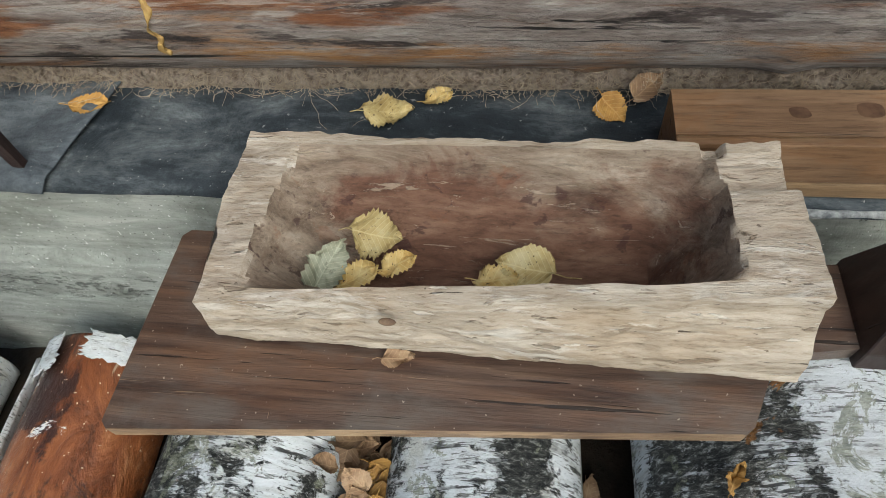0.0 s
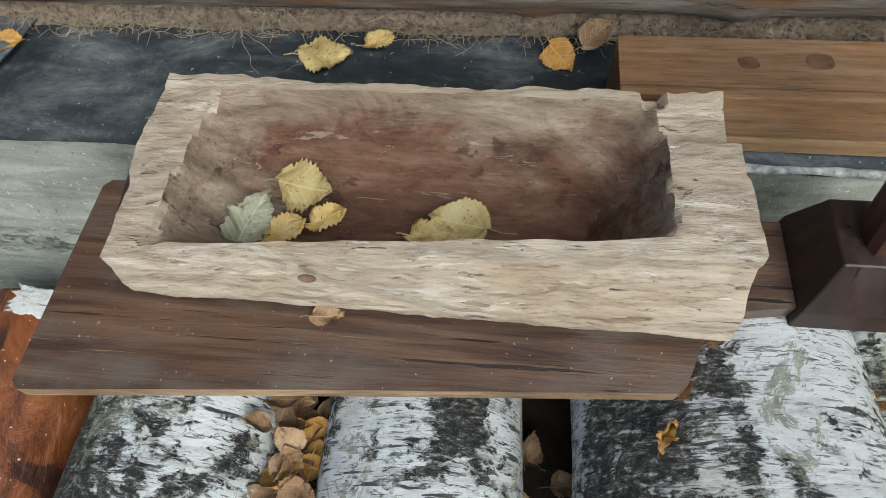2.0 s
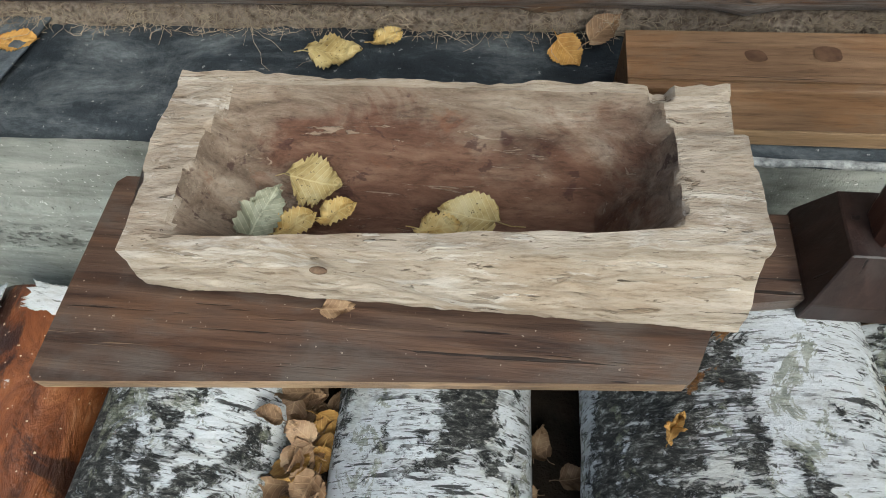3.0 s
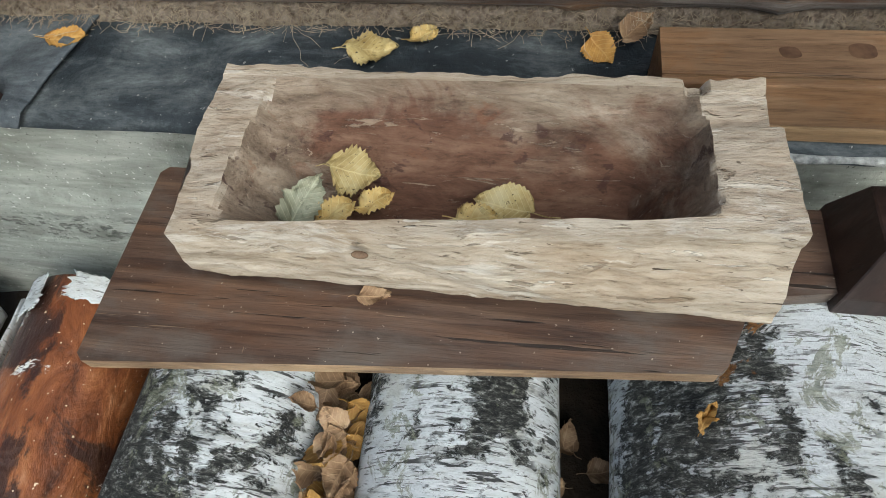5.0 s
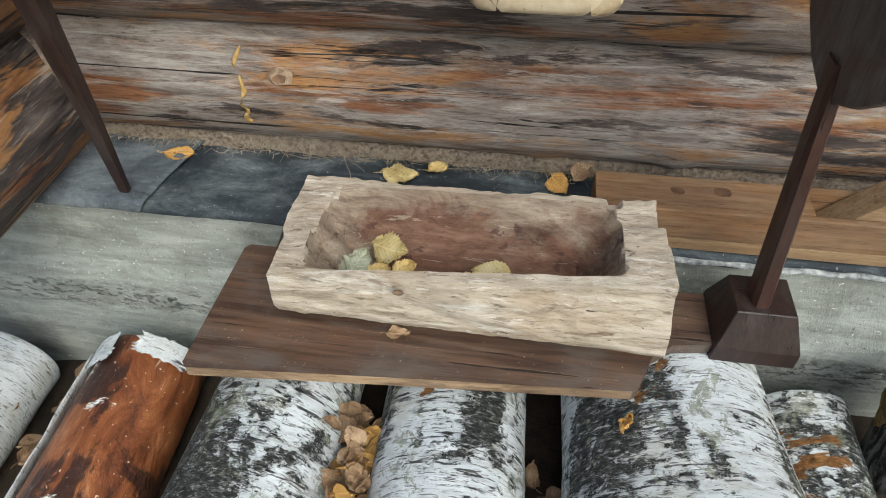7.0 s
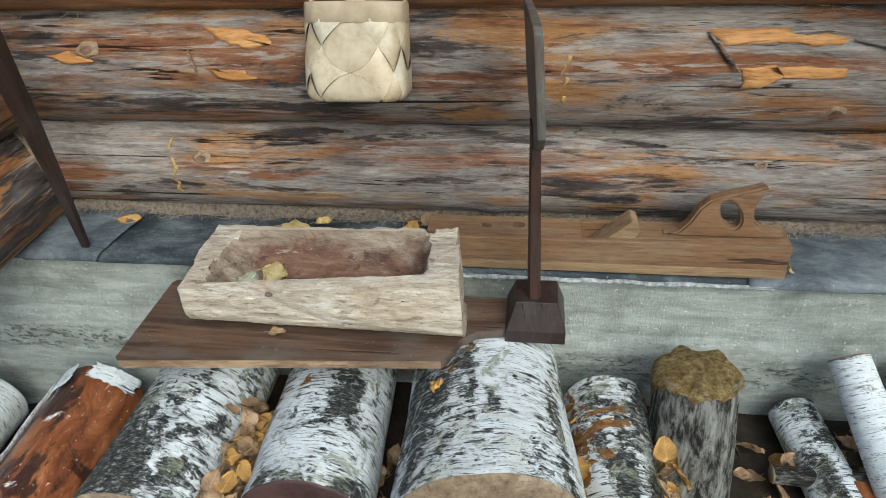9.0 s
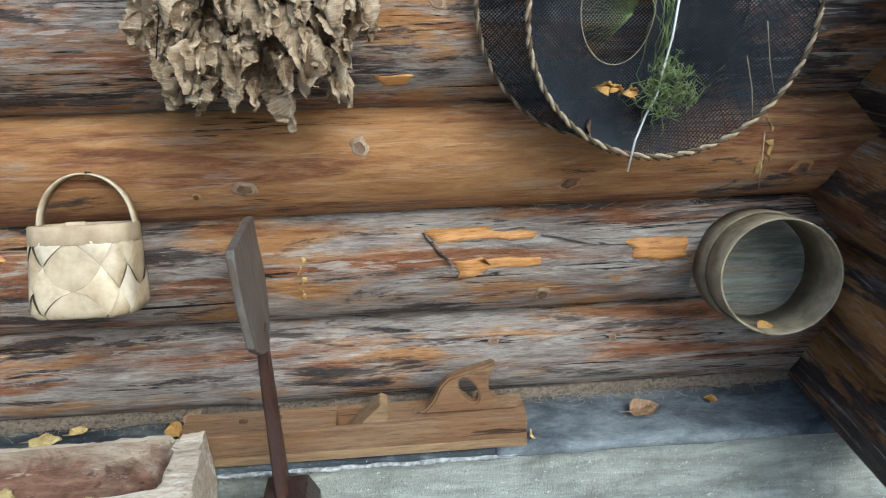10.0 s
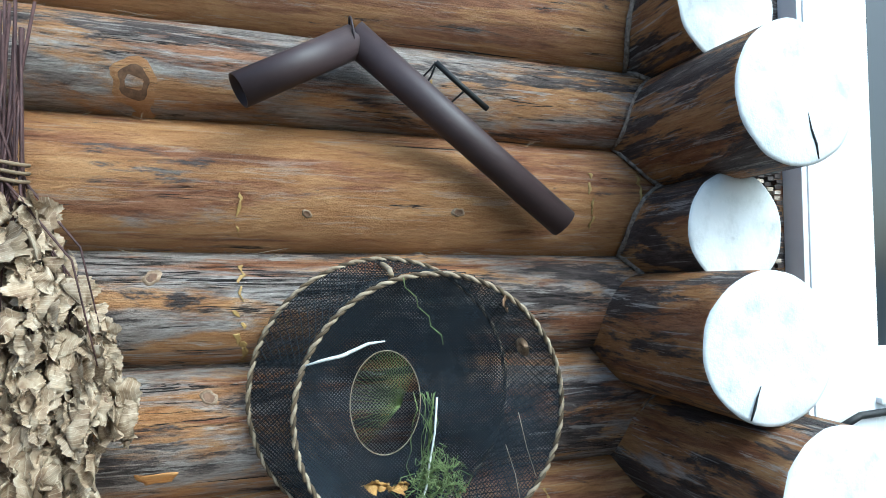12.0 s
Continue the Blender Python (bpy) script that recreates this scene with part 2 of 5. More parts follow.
TROUGH = hewn("hewn_aspen", [(0.26, (0.33, 0.25, 0.175)), (0.42, (0.46, 0.38, 0.29)), (0.56, (0.54, 0.46, 0.365)), (0.74, (0.66, 0.59, 0.49))], (0.38, 0.265, 0.16))
TROUGH_END = hewn("hewn_rim", [(0.28, (0.25, 0.19, 0.14)), (0.42, (0.41, 0.335, 0.26)), (0.56, (0.50, 0.425, 0.34)), (0.72, (0.63, 0.56, 0.465))], (0.40, 0.30, 0.21), (2.6, 14, 14), 0.0028)
TROUGH_IN = hollow()


def old_board():
    """Dark stained board: worn to red-brown, dusted grey, with scratches along and across."""
    m = Mat("dark_stained_board", 0.4, 0.5)
    g = m.noise((1.0, 17, 17), 4.5, 9, 0.72, 0.3)
    c = m.ramp(g, [(0.30, (0.022, 0.014, 0.011)), (0.44, (0.060, 0.035, 0.025)), (0.55, (0.095, 0.058, 0.040)), (0.72, (0.17, 0.108, 0.070))])
    worn = m.noise((0.7, 3.2, 3.2), 5.0, 7, 0.66, 0.4)
    c = m.mix(m.math("MULTIPLY", m.mask(worn, 0.52, 0.64), 0.55), c, m.ramp(g, [(0.35, (0.050, 0.022, 0.013)), (0.65, (0.17, 0.088, 0.047))]))
    dust = m.noise((1.0, 2.2, 2.2), 8.0, 7, 0.66, 0.4)
    c = m.mix(m.math("MULTIPLY", m.mask(dust, 0.46, 0.64), 0.6), c, (0.115, 0.098, 0.082))
    scratch = m.math("MAXIMUM", m.mask(m.noise((1.1, 60, 60), 5.0, 3, 0.6, 0.2), 0.69, 0.72), m.mask(m.noise((14, 2.0, 2), 6.0, 3, 0.6, 0.9), 0.735, 0.75))
    c = m.mix(m.math("MULTIPLY", scratch, 0.6), c, (0.27, 0.185, 0.115))
    c = m.mix(m.mask(m.noise((1, 1, 1), 210, 2), 0.70, 0.73), c, (0.34, 0.29, 0.23))
    dark = m.mask(m.noise((0.9, 26, 26), 5.0, 4, 0.6, 0.3), 0.36, 0.33)
    c = m.mix(m.math("MULTIPLY", dark, 0.85), c, (0.008, 0.006, 0.005))
    m.color(c)
    m.rough(m.ramp(dust, [(0.35, (0.30, 0.30, 0.30)), (0.65, (0.55, 0.55, 0.55))]))
    m.bump((g, 0.0014), (scratch, 0.0006), (dark, -0.0008))
    return m.mat


BOARD = old_board()
BOARD_EDGE = simple_wood("rubbed_board_edge", [(0.3, (0.12, 0.075, 0.042)), (0.5, (0.36, 0.245, 0.145)), (0.72, (0.55, 0.41, 0.27))], (2, 16, 16), 4.0, 0.5, 0.0012, (0.10, 0.06, 0.04), 0.4)
IRONWOOD = simple_wood("dark_painted_wood", [(0.3, (0.012, 0.007, 0.006)), (0.55, (0.030, 0.016, 0.013)), (0.8, (0.062, 0.034, 0.027))], (12, 12, 1.6), 4.0, 0.42, 0.001, (0.05, 0.038, 0.034), 0.45)
STEMWOOD = simple_wood("red_brown_stem", [(0.3, (0.022, 0.009, 0.006)), (0.55, (0.052, 0.022, 0.015)), (0.8, (0.11, 0.052, 0.036))], (12, 12, 1.6), 4.0, 0.42, 0.001, (0.04, 0.026, 0.022), 0.45)
GREYBOARD = simple_wood("grey_paddle_wood", [(0.3, (0.06, 0.052, 0.045)), (0.55, (0.13, 0.115, 0.10)), (0.8, (0.23, 0.20, 0.175))], (14, 14, 2), 4.0, 0.5, 0.001, (0.10, 0.06, 0.045))
PLANE = simple_wood("oak_plane", [(0.3, (0.12, 0.066, 0.036)), (0.5, (0.205, 0.124, 0.070)), (0.72, (0.29, 0.19, 0.115))], (1.4, 16, 16), 4.0, 0.5, 0.001, (0.21, 0.105, 0.045))
PLANE_PALE = simple_wood("pale_plane_wood", [(0.3, (0.17, 0.105, 0.055)), (0.5, (0.27, 0.175, 0.095)), (0.72, (0.37, 0.26, 0.155))], (1.4, 16, 16), 4.0, 0.5, 0.001)
CUT = simple_wood("sawn_log_end", [(0.3, (0.12, 0.08, 0.05)), (0.5, (0.27, 0.19, 0.12)), (0.7, (0.42, 0.33, 0.23))], (6, 6, 6), 4.0, 0.8, 0.003, (0.22, 0.16, 0.11))


def brown_bark():
    m = Mat("stripped_birch", 0.34, 0.5)
    g = m.noise((1.2, 3, 3), 7, 9, 0.7, 0.7)
    c = m.ramp(g, [(0.32, (0.055, 0.018, 0.008)), (0.45, (0.175, 0.054, 0.018)), (0.58, (0.29, 0.102, 0.035)), (0.74, (0.46, 0.23, 0.115))])
    c = m.mix(m.math("MULTIPLY", m.mask(m.noise((0.8, 1, 1), 9, 7, 0.68, 0.5), 0.53, 0.60), 0.9), c, (0.030, 0.014, 0.011))
    c = m.mix(m.mask(m.noise((0.7, 5, 5), 8, 6, 0.7, 0.4), 0.64, 0.69), c, (0.42, 0.31, 0.21))
    c = m.mix(m.mask(m.noise((2.5, 1, 1), 9, 8, 0.75, 0.5), 0.635, 0.655), c, (0.72, 0.72, 0.70))
    c = m.mix(m.mask(m.noise((1, 1, 1), 120, 2), 0.69, 0.72), c, (0.70, 0.58, 0.42))
    m.color(c).bump((g, 0.006), (m.noise((2, 3, 3), 40, 5), 0.002))
    return m.mat


STRIPPED = brown_bark()


def oak_bark():
    m = Mat("furrowed_bark", 0.85, 0.2)
    g = m.noise((1.6, 6, 6), 9, 10, 0.74, 0.4)
    m.color(m.ramp(g, [(0.42, (0.016, 0.014, 0.012)), (0.48, (0.085, 0.080, 0.070)), (0.54, (0.20, 0.193, 0.17)), (0.68, (0.36, 0.35, 0.315))]))
    m.bump((g, 0.012), (m.noise((3, 6, 6), 50, 4), 0.002))
    return m.mat


OAKBARK = oak_bark()


def concrete():
    m = Mat("weathered_concrete", 0.85, 0.25)
    n = m.noise((1, 1, 1), 9, 8, 0.7)
    s = m.noise((1.4, 6, 7), 5, 9, 0.72, 0.4)
    c = m.ramp(s, [(0.3, (0.23, 0.24, 0.212)), (0.5, (0.35, 0.365, 0.33)), (0.7, (0.51, 0.525, 0.48))])
    c = m.mix(0.7, c, m.ramp(n, [(0.34, (0.42, 0.42, 0.40)), (0.5, (0.9, 0.9, 0.9)), (0.65, (1.0, 1.0, 1.0))]), "MULTIPLY")
    c = m.mix(m.mask(m.noise((1, 1, 1), 150, 3), 0.655, 0.68), c, (0.66, 0.67, 0.64))
    c = m.mix(m.mask(m.noise((1, 1, 1), 190, 3, 0.7), 0.36, 0.33), c, (0.14, 0.14, 0.125))
    # a band of pits where the lower pour did not fill
    pits = m.math("MULTIPLY", m.mask(m.noise((0.7, 1, 1.6), 75, 5, 0.72), 0.46, 0.40), m.math("MULTIPLY", m.mask(m.axis("Z"), 0.27, 0.31), m.mask(m.axis("Z"), 0.365, 0.335)))
    c = m.mix(m.math("MULTIPLY", pits, 0.7), c, (0.10, 0.10, 0.088))
    m.color(c).bump((n, 0.006), (m.noise((2, 1, 1), 90, 6, 0.75), 0.004), (pits, -0.004))
    return m.mat


CONCRETE = concrete()


def felt(name, stops):
    m = Mat(name, 0.62, 0.4)
    n = m.noise((1, 2, 2), 7, 11, 0.78, 0.3)
    c = m.ramp(n, stops)
    c = m.mix(m.mask(m.noise((1, 1, 1), 130, 3), 0.66, 0.72), c, (0.25, 0.25, 0.24))
    m.color(c).bump((n, 0.005), (m.noise((1, 1, 1), 110, 4), 0.0015))
    return m.mat


FELT = felt("roofing_felt", [(0.32, (0.007, 0.010, 0.014)), (0.48, (0.024, 0.031, 0.038)), (0.58, (0.085, 0.096, 0.103)), (0.74, (0.25, 0.265, 0.27))])
FELT_PALE = felt("bleached_felt", [(0.32, (0.018, 0.023, 0.029)), (0.46, (0.080, 0.092, 0.105)), (0.58, (0.16, 0.178, 0.19)), (0.74, (0.28, 0.30, 0.31))])


def plain(name, c1, c2, size=12.0, rough=0.7, relief=0.001, spec=0.3, metal=0.0):
    m = Mat(name, rough, spec)
    n = m.noise((1, 1, 1), size, 6, 0.65)
    m.color(m.ramp(n, [(0.3, c1), (0.7, c2)])).bump((n, relief))
    m.b.inputs["Metallic"].default_value = metal
    return m.mat


TOW = plain("flax_tow", (0.13, 0.094, 0.070), (0.50, 0.41, 0.33), 120, 0.9, 0.016)
FIBRE = plain("dry_fibre", (0.25, 0.185, 0.125), (0.54, 0.445, 0.33), 30, 0.8)
SOIL = plain("leafy_soil", (0.010, 0.008, 0.006), (0.045, 0.030, 0.018), 14, 0.9, 0.02)


def bast(name, dim):
    m = Mat(name, 0.42, 0.45)
    n = m.noise((1, 1, 1), 30, 6, 0.65)
    c = m.mix(m.random, m.ramp(n, [(0.3, (0.34, 0.25, 0.15)), (0.5, (0.50, 0.405, 0.275)), (0.7, (0.60, 0.51, 0.37))]), m.ramp(n, [(0.3, (0.40, 0.33, 0.235)), (0.5, (0.55, 0.485, 0.38)), (0.7, (0.66, 0.60, 0.50))]))
    c = m.mix(m.mask(m.noise((1, 1, 1), 110, 3), 0.68, 0.72), c, (0.26, 0.19, 0.12))
    c = m.mix(1.0, c, dim, "MULTIPLY")
    m.color(c).bump((n, 0.0008))
    return m.mat


BARKBAST = bast("birch_bast_strip", (0.96, 0.94, 0.90))
# the same bast dimmed, shade put into the colour of every other row
BAST_SHADED = bast("birch_bast_shaded", (0.80, 0.74, 0.64))
# dark bast: the broom binding, and the basket lining with shade painted in
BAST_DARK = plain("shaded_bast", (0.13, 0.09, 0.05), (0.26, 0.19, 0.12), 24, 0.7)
BAST_RIM = plain("brown_bast_rim", (0.30, 0.22, 0.135), (0.48, 0.385, 0.265), 20, 0.55, 0.0008)
SIEVE = plain("bentwood_hoop", (0.11, 0.085, 0.05), (0.30, 0.25, 0.17), 26, 0.5)
PIPE = plain("brown_painted_steel", (0.040, 0.026, 0.027), (0.062, 0.042, 0.042), 10, 0.5, 0.0004, 0.4)
ROPE_A = plain("pale_cord", (0.20, 0.145, 0.09), (0.44, 0.36, 0.25), 60, 0.8)
ROPE_B = plain("dark_cord", (0.05, 0.035, 0.02), (0.14, 0.10, 0.06), 60, 0.8)
BLACK_IRON = plain("black_iron", (0.012, 0.012, 0.012), (0.03, 0.03, 0.03), 30, 0.5)
FRAME_WHITE = plain("white_frame_paint", (0.74, 0.75, 0.76), (0.82, 0.83, 0.84), 6, 0.5, 0.0005, 0.4)


def moss():
    m = Mat("golden_moss", 0.95, 0.1)
    n = m.noise((1, 1, 1), 60, 9, 0.82, 0.4)
    m.color(m.ramp(n, [(0.32, (0.07, 0.040, 0.016)), (0.46, (0.24, 0.155, 0.06)), (0.58, (0.40, 0.31, 0.14)), (0.72, (0.54, 0.47, 0.26))]))
    m.bump((n, 0.012), (m.noise((1, 1, 1), 160, 4, 0.8), 0.006))
    return m.mat


MOSS = moss()
ORANGE = simple_wood("fresh_orange_wood", [(0.3, (0.27, 0.105, 0.028)), (0.5, (0.45, 0.21, 0.06)), (0.7, (0.56, 0.31, 0.12))], (2, 14, 14), 5.0, 0.5, 0.002)
PALEWOOD = simple_wood("pale_knot_wood", [(0.3, (0.15, 0.095, 0.055)), (0.5, (0.28, 0.195, 0.125)), (0.7, (0.40, 0.31, 0.22))], (8, 8, 8), 5.0, 0.7, 0.002)
RESIN = plain("yellow_resin", (0.24, 0.14, 0.045), (0.50, 0.34, 0.12), 70, 0.5)

# ---- mesh helpers ----
def obj(name, verts, faces, mats, parent=None, label="", smooth=True, index=None):
    me = bpy.data.meshes.new(name)
    me.from_pydata([tuple(v) for v in verts], [], [tuple(f) for f in faces])
    for m in (mats if isinstance(mats, (list, tuple)) else [mats]):
        me.materials.append(m)
    if index:
        me.polygons.foreach_set("material_index", index)
    me.polygons.foreach_set("use_smooth", [smooth] * len(me.polygons))
    me.update()
    ob = new(name, me)
    ob.parent = parent
    if label:
        ob["label"] = label
    return ob


def part(name, bm, mats, parent=None, label="", smooth=False):
    me = bpy.data.meshes.new(name)
    bmesh.ops.recalc_face_normals(bm, faces=bm.faces)
    bm.to_mesh(me)
    bm.free()
    for m in (mats if isinstance(mats, (list, tuple)) else [mats]):
        me.materials.append(m)
    me.polygons.foreach_set("use_smooth", [smooth] * len(me.polygons))
    ob = new(name, me)
    ob.parent = parent
    if label:
        ob["label"] = label
    return ob


def thing(name, label, category, at=(0, 0, 0), group=""):
    e = new(name)
    e.empty_display_size = 0.05
    e.location = at
    return tagged(e, label, category, group)


def box_bm(x0, x1, y0, y1, z0, z1, bevel=0.0, seg=2):
    bm = bmesh.new()
    bmesh.ops.create_cube(bm, size=1)
    for v in bm.verts:
        v.co = ((x0 + x1) / 2 + v.co.x * (x1 - x0), (y0 + y1) / 2 + v.co.y * (y1 - y0), (z0 + z1) / 2 + v.co.z * (z1 - z0))
    if bevel:
        bmesh.ops.bevel(bm, geom=bm.edges[:], offset=bevel, segments=seg, affect="EDGES", profile=0.6)
    return bm


def prism_bm(outline, depth, bevel=0.0, seg=2):
    """Outline in (a, b), pushed by depth along the third axis; local x, z and y."""
    bm = bmesh.new()
    low = [bm.verts.new((a, 0, b)) for a, b in outline]
    top = [bm.verts.new((a, depth, b)) for a, b in outline]
    bm.faces.new(low)
    bm.faces.new(top[::-1])
    n = len(outline)
    for i in range(n):
        bm.faces.new((low[i], top[i], top[(i + 1) % n], low[(i + 1) % n]))
    if bevel:
        bmesh.ops.recalc_face_normals(bm, faces=bm.faces)
        bmesh.ops.bevel(bm, geom=[e for e in bm.edges if e.calc_face_angle(0) > 0.5], offset=bevel, segments=seg, affect="EDGES", profile=0.6)
    return bm


def wob(p, size, seed=0.0):
    return noise.noise(Vector((p[0] * size + seed, p[1] * size + seed * 1.7, p[2] * size - seed)))


def log_mesh(name, length, r0, r1, mats, parent=None, label="", bumps=0.02, seed=1.0, rings=60, sides=40, cap_bow=0.0, jag=0.0, knots=0):
    """A log along local x from 0 to length; radius r0 to r1; slot 0 the side, slots 1 and 2 the ends."""
    rnd = random.Random(int(seed * 1000))
    ks = [(rnd.uniform(0, length), rnd.uniform(0, math.tau), rnd.uniform(0.012, 0.022), rnd.uniform(0.004, 0.010)) for _ in range(knots)]
    verts, faces, idx = [], [], []
    for i in range(rings + 1):
        u = i / rings
        for j in range(sides):
            a = math.tau * j / sides
            r = r0 + (r1 - r0) * u
            p = (u * length, math.cos(a) * r, math.sin(a) * r)
            r *= 1 + bumps * (wob((p[0] * 0.5, p[1] * 2.2, p[2] * 2.2), 4.0, seed) + 0.45 * wob((p[0] * 0.6, p[1] * 3, p[2] * 3), 12.0, seed + 5))
            for kx, ka, kr, kh in ks:
                da = (a - ka + math.pi) % math.tau - math.pi
                d2 = ((p[0] - kx) ** 2 + (da * r) ** 2) / kr ** 2
                if d2 < 9:
                    r += kh * math.exp(-d2)
            x = p[0]
            if jag and i in (0, rings):
                x += jag * wob((p[1], p[2], i), 22.0, seed)
            verts.append((x, math.cos(a) * r, math.sin(a) * r))
    for i in range(rings):
        for j in range(sides):
            k = (j + 1) % sides
            faces.append((i * sides + j, i * sides + k, (i + 1) * sides + k, (i + 1) * sides + j))
            idx.append(0)
    for i, slot, sign in ((0, 1, -1), (rings, 2, 1)):
        base, edge = i * sides, [i * sides + j for j in range(sides)]
        ring_prev = edge
        for f in (0.94, 0.6, 0.25):
            start = len(verts)
            for j in range(sides):
                x, y, z = verts[base + j]
                verts.append((i / rings * length + sign * (cap_bow * (1 - f * f) + (0.003 if f < 1 else 0)) + jag * 0.4 * wob((y * f, z * f, i), 25.0, seed), y * f, z * f))
            for j in range(sides):
                k = (j + 1) % sides
                q = (ring_prev[j], ring_prev[k], start + k, start + j)
                faces.append(q if sign > 0 else q[::-1])
                idx.append(slot)
            ring_prev = list(range(start, start + sides))
        faces.append(tuple(ring_prev) if sign > 0 else tuple(ring_prev[::-1]))
        idx.append(slot)
    return obj(name, verts, faces, mats, parent, label, True, idx)


def tube_mesh(points, radius, sides=8, closed=False):
    """Verts and faces of a tube through points; radius a number or a list."""
    pts = [Vector(p) for p in points]
    n = len(pts)
    verts, faces = [], []
    up = Vector((0.13, 0.21, 0.97)).normalized()
    for i, p in enumerate(pts):
        a, b = (pts[i - 1], pts[(i + 1) % n]) if closed else (pts[max(i - 1, 0)], pts[min(i + 1, n - 1)])
        t = (b - a).normalized()
        s = t.cross(up)
        if s.length < 0.1:
            s = t.cross(Vector((1, 0, 0)))
        s.normalize()
        w = s.cross(t)
        r = radius[i] if isinstance(radius, (list, tuple)) else radius
        for j in range(sides):
            c = math.tau * j / sides
            verts.append(p + r * (math.cos(c) * s + math.sin(c) * w))
    for i in range(n if closed else n - 1):
        for j in range(sides):
            k, i2 = (j + 1) % sides, (i + 1) % n
            faces.append((i * sides + j, i * sides + k, i2 * sides + k, i2 * sides + j))
    if not closed:
        faces.append(tuple(range(sides))[::-1])
        faces.append(tuple(range((n - 1) * sides, n * sides)))
    return verts, faces


def tube(name, points, radius, mat, parent=None, label="", sides=8, closed=False):
    v, f = tube_mesh(points, radius, sides, closed)
    return obj(name, v, f, mat, parent, label)


def merged(chunks):
    verts, faces = [], []
    for v, f in chunks:
        o = len(verts)
        verts += v
        faces += [tuple(i + o for i in q) for q in f]
    return verts, faces


# ---- ground ----
def ground_z(x, y):
    stops = [(-9.0, 0.06), (-0.75, 0.06), (-0.36, 0.13), (-0.05, 0.235), (0.6, 0.235), (0.8, 0.21), (1.2, 0.20), (9.0, 0.16)]
    z = stops[-1][1]
    for (xa, za), (xb, zb) in zip(stops, stops[1:]):
        if xa <= x <= xb:
            z = za + (zb - za) * (x - xa) / (xb - xa)
            break
    far = min(1.0, max(0.0, (-0.1 - y) / 0.8))
    return z * (1 - far) + 0.06 * far + 0.012 * wob((x, y, 0), 7.0, 3.0) * (1 if abs(x) < 6 and abs(y) < 6 else 0)


def build_ground():
    xs = [-400, -80, -20, -6] + [-3 + 0.05 * i for i in range(121)] + [6, 20, 80, 400]
    ys = [-400, -80, -20, -6] + [-2 + 0.05 * i for i in range(71)] + [6, 20, 80, 400]
    verts = [(x, y, ground_z(x, y)) for y in ys for x in xs]
    nx = len(xs)
    faces = [(j * nx + i, j * nx + i + 1, (j + 1) * nx + i + 1, (j + 1) * nx + i) for j in range(len(ys) - 1) for i in range(nx - 1)]
    tagged(obj("ground", verts, faces, SOIL), "dark damp soil strewn with fallen leaves below the wall", "ground", kind="structure")


build_ground()


# ---- concrete plinth ----
PLINTH_Y, PLINTH_Z = 0.452, 0.555


def build_plinth():
    prof = [(0.95, -0.1), (PLINTH_Y - 0.016, -0.1), (PLINTH_Y - 0.014, 0.396), (PLINTH_Y - 0.003, 0.405), (PLINTH_Y, 0.54), (PLINTH_Y + 0.006, 0.548), (PLINTH_Y + 0.02, 0.550), (0.95, 0.552)]
    fine = []
    for (y0, z0), (y1, z1) in zip(prof, prof[1:]):
        steps = 14 if abs(z1 - z0) > 0.1 else 1
        fine += [(y0 + (y1 - y0) * k / steps, z0 + (z1 - z0) * k / steps) for k in range(steps)]
    fine.append(prof[-1])
    n = 150
    verts, faces = [], []
    for i in range(n + 1):
        x = -1.4 + 3.4 * i / n
        for y, z in fine:
            d = 0.0025 * wob((x, y, z), 9.0, 2.0) + 0.0015 * wob((x * 0.3, y, z), 45.0, 4.0)
            verts.append((x, y + d, z + (0.002 * wob((x, y, z), 12.0) if z > 0.5 else 0)))
    m = len(fine)
    for i in range(n):
        for j in range(m - 1):
            faces.append((i * m + j, i * m + j + 1, (i + 1) * m + j + 1, (i + 1) * m + j))
    tagged(obj("foundation_plinth", verts, faces, CONCRETE), "grey board-marked concrete foundation plinth under the log wall", "foundation", kind="structure")


build_plinth()


def build_felt():
    def sheet(name, x0, x1, y0, y1, z0, seed, skew=0.0, label="", mat=FELT):
        nx, ny = max(4, int((x1 - x0) / 0.012)), 16
        verts, faces = [], []
        for i in range(nx + 1):
            for j in range(ny + 1):
                v = j / ny
                x = x0 + (x1 - x0) * i / nx + skew * v * (1 if i == nx else (i / nx))
                y = y0 + (y1 - y0) * v + 0.004 * wob((x, 0, 0), 8, seed) * (1 - v)
                z = z0 + 0.012 * v + 0.0035 * wob((x, y, 0), 14, seed) + 0.0015 * wob((x, y, 0), 40, seed)
                if j == 0:
                    z -= 0.012
                verts.append((x, y, z))
        m = ny + 1
        for i in range(nx):
            for j in range(ny):
                faces.append((i * m + j, (i + 1) * m + j, (i + 1) * m + j + 1, i * m + j + 1))
        ob = obj(name, verts, faces, mat)
        s = ob.modifiers.new("thickness", "SOLIDIFY")
        s.thickness, s.offset = 0.003, 1
        return tagged(ob, label, "roofing felt", kind="structure")

    sheet("felt_strip", -0.52, 0.99, 0.440, 0.70, 0.559, 1.0, 0, "dark weathered roofing felt strip between plinth and logs")
    sheet("felt_strip", 0.96, 1.80, 0.438, 0.70, 0.563, 2.0, 0, "bluish grey overlapping length of roofing felt", FELT_PALE)
    sheet("felt_strip", -0.62, -0.345, 0.432, 0.66, 0.566, 3.0, 0.06, "overlapping grey end piece of roofing felt", FELT_PALE)


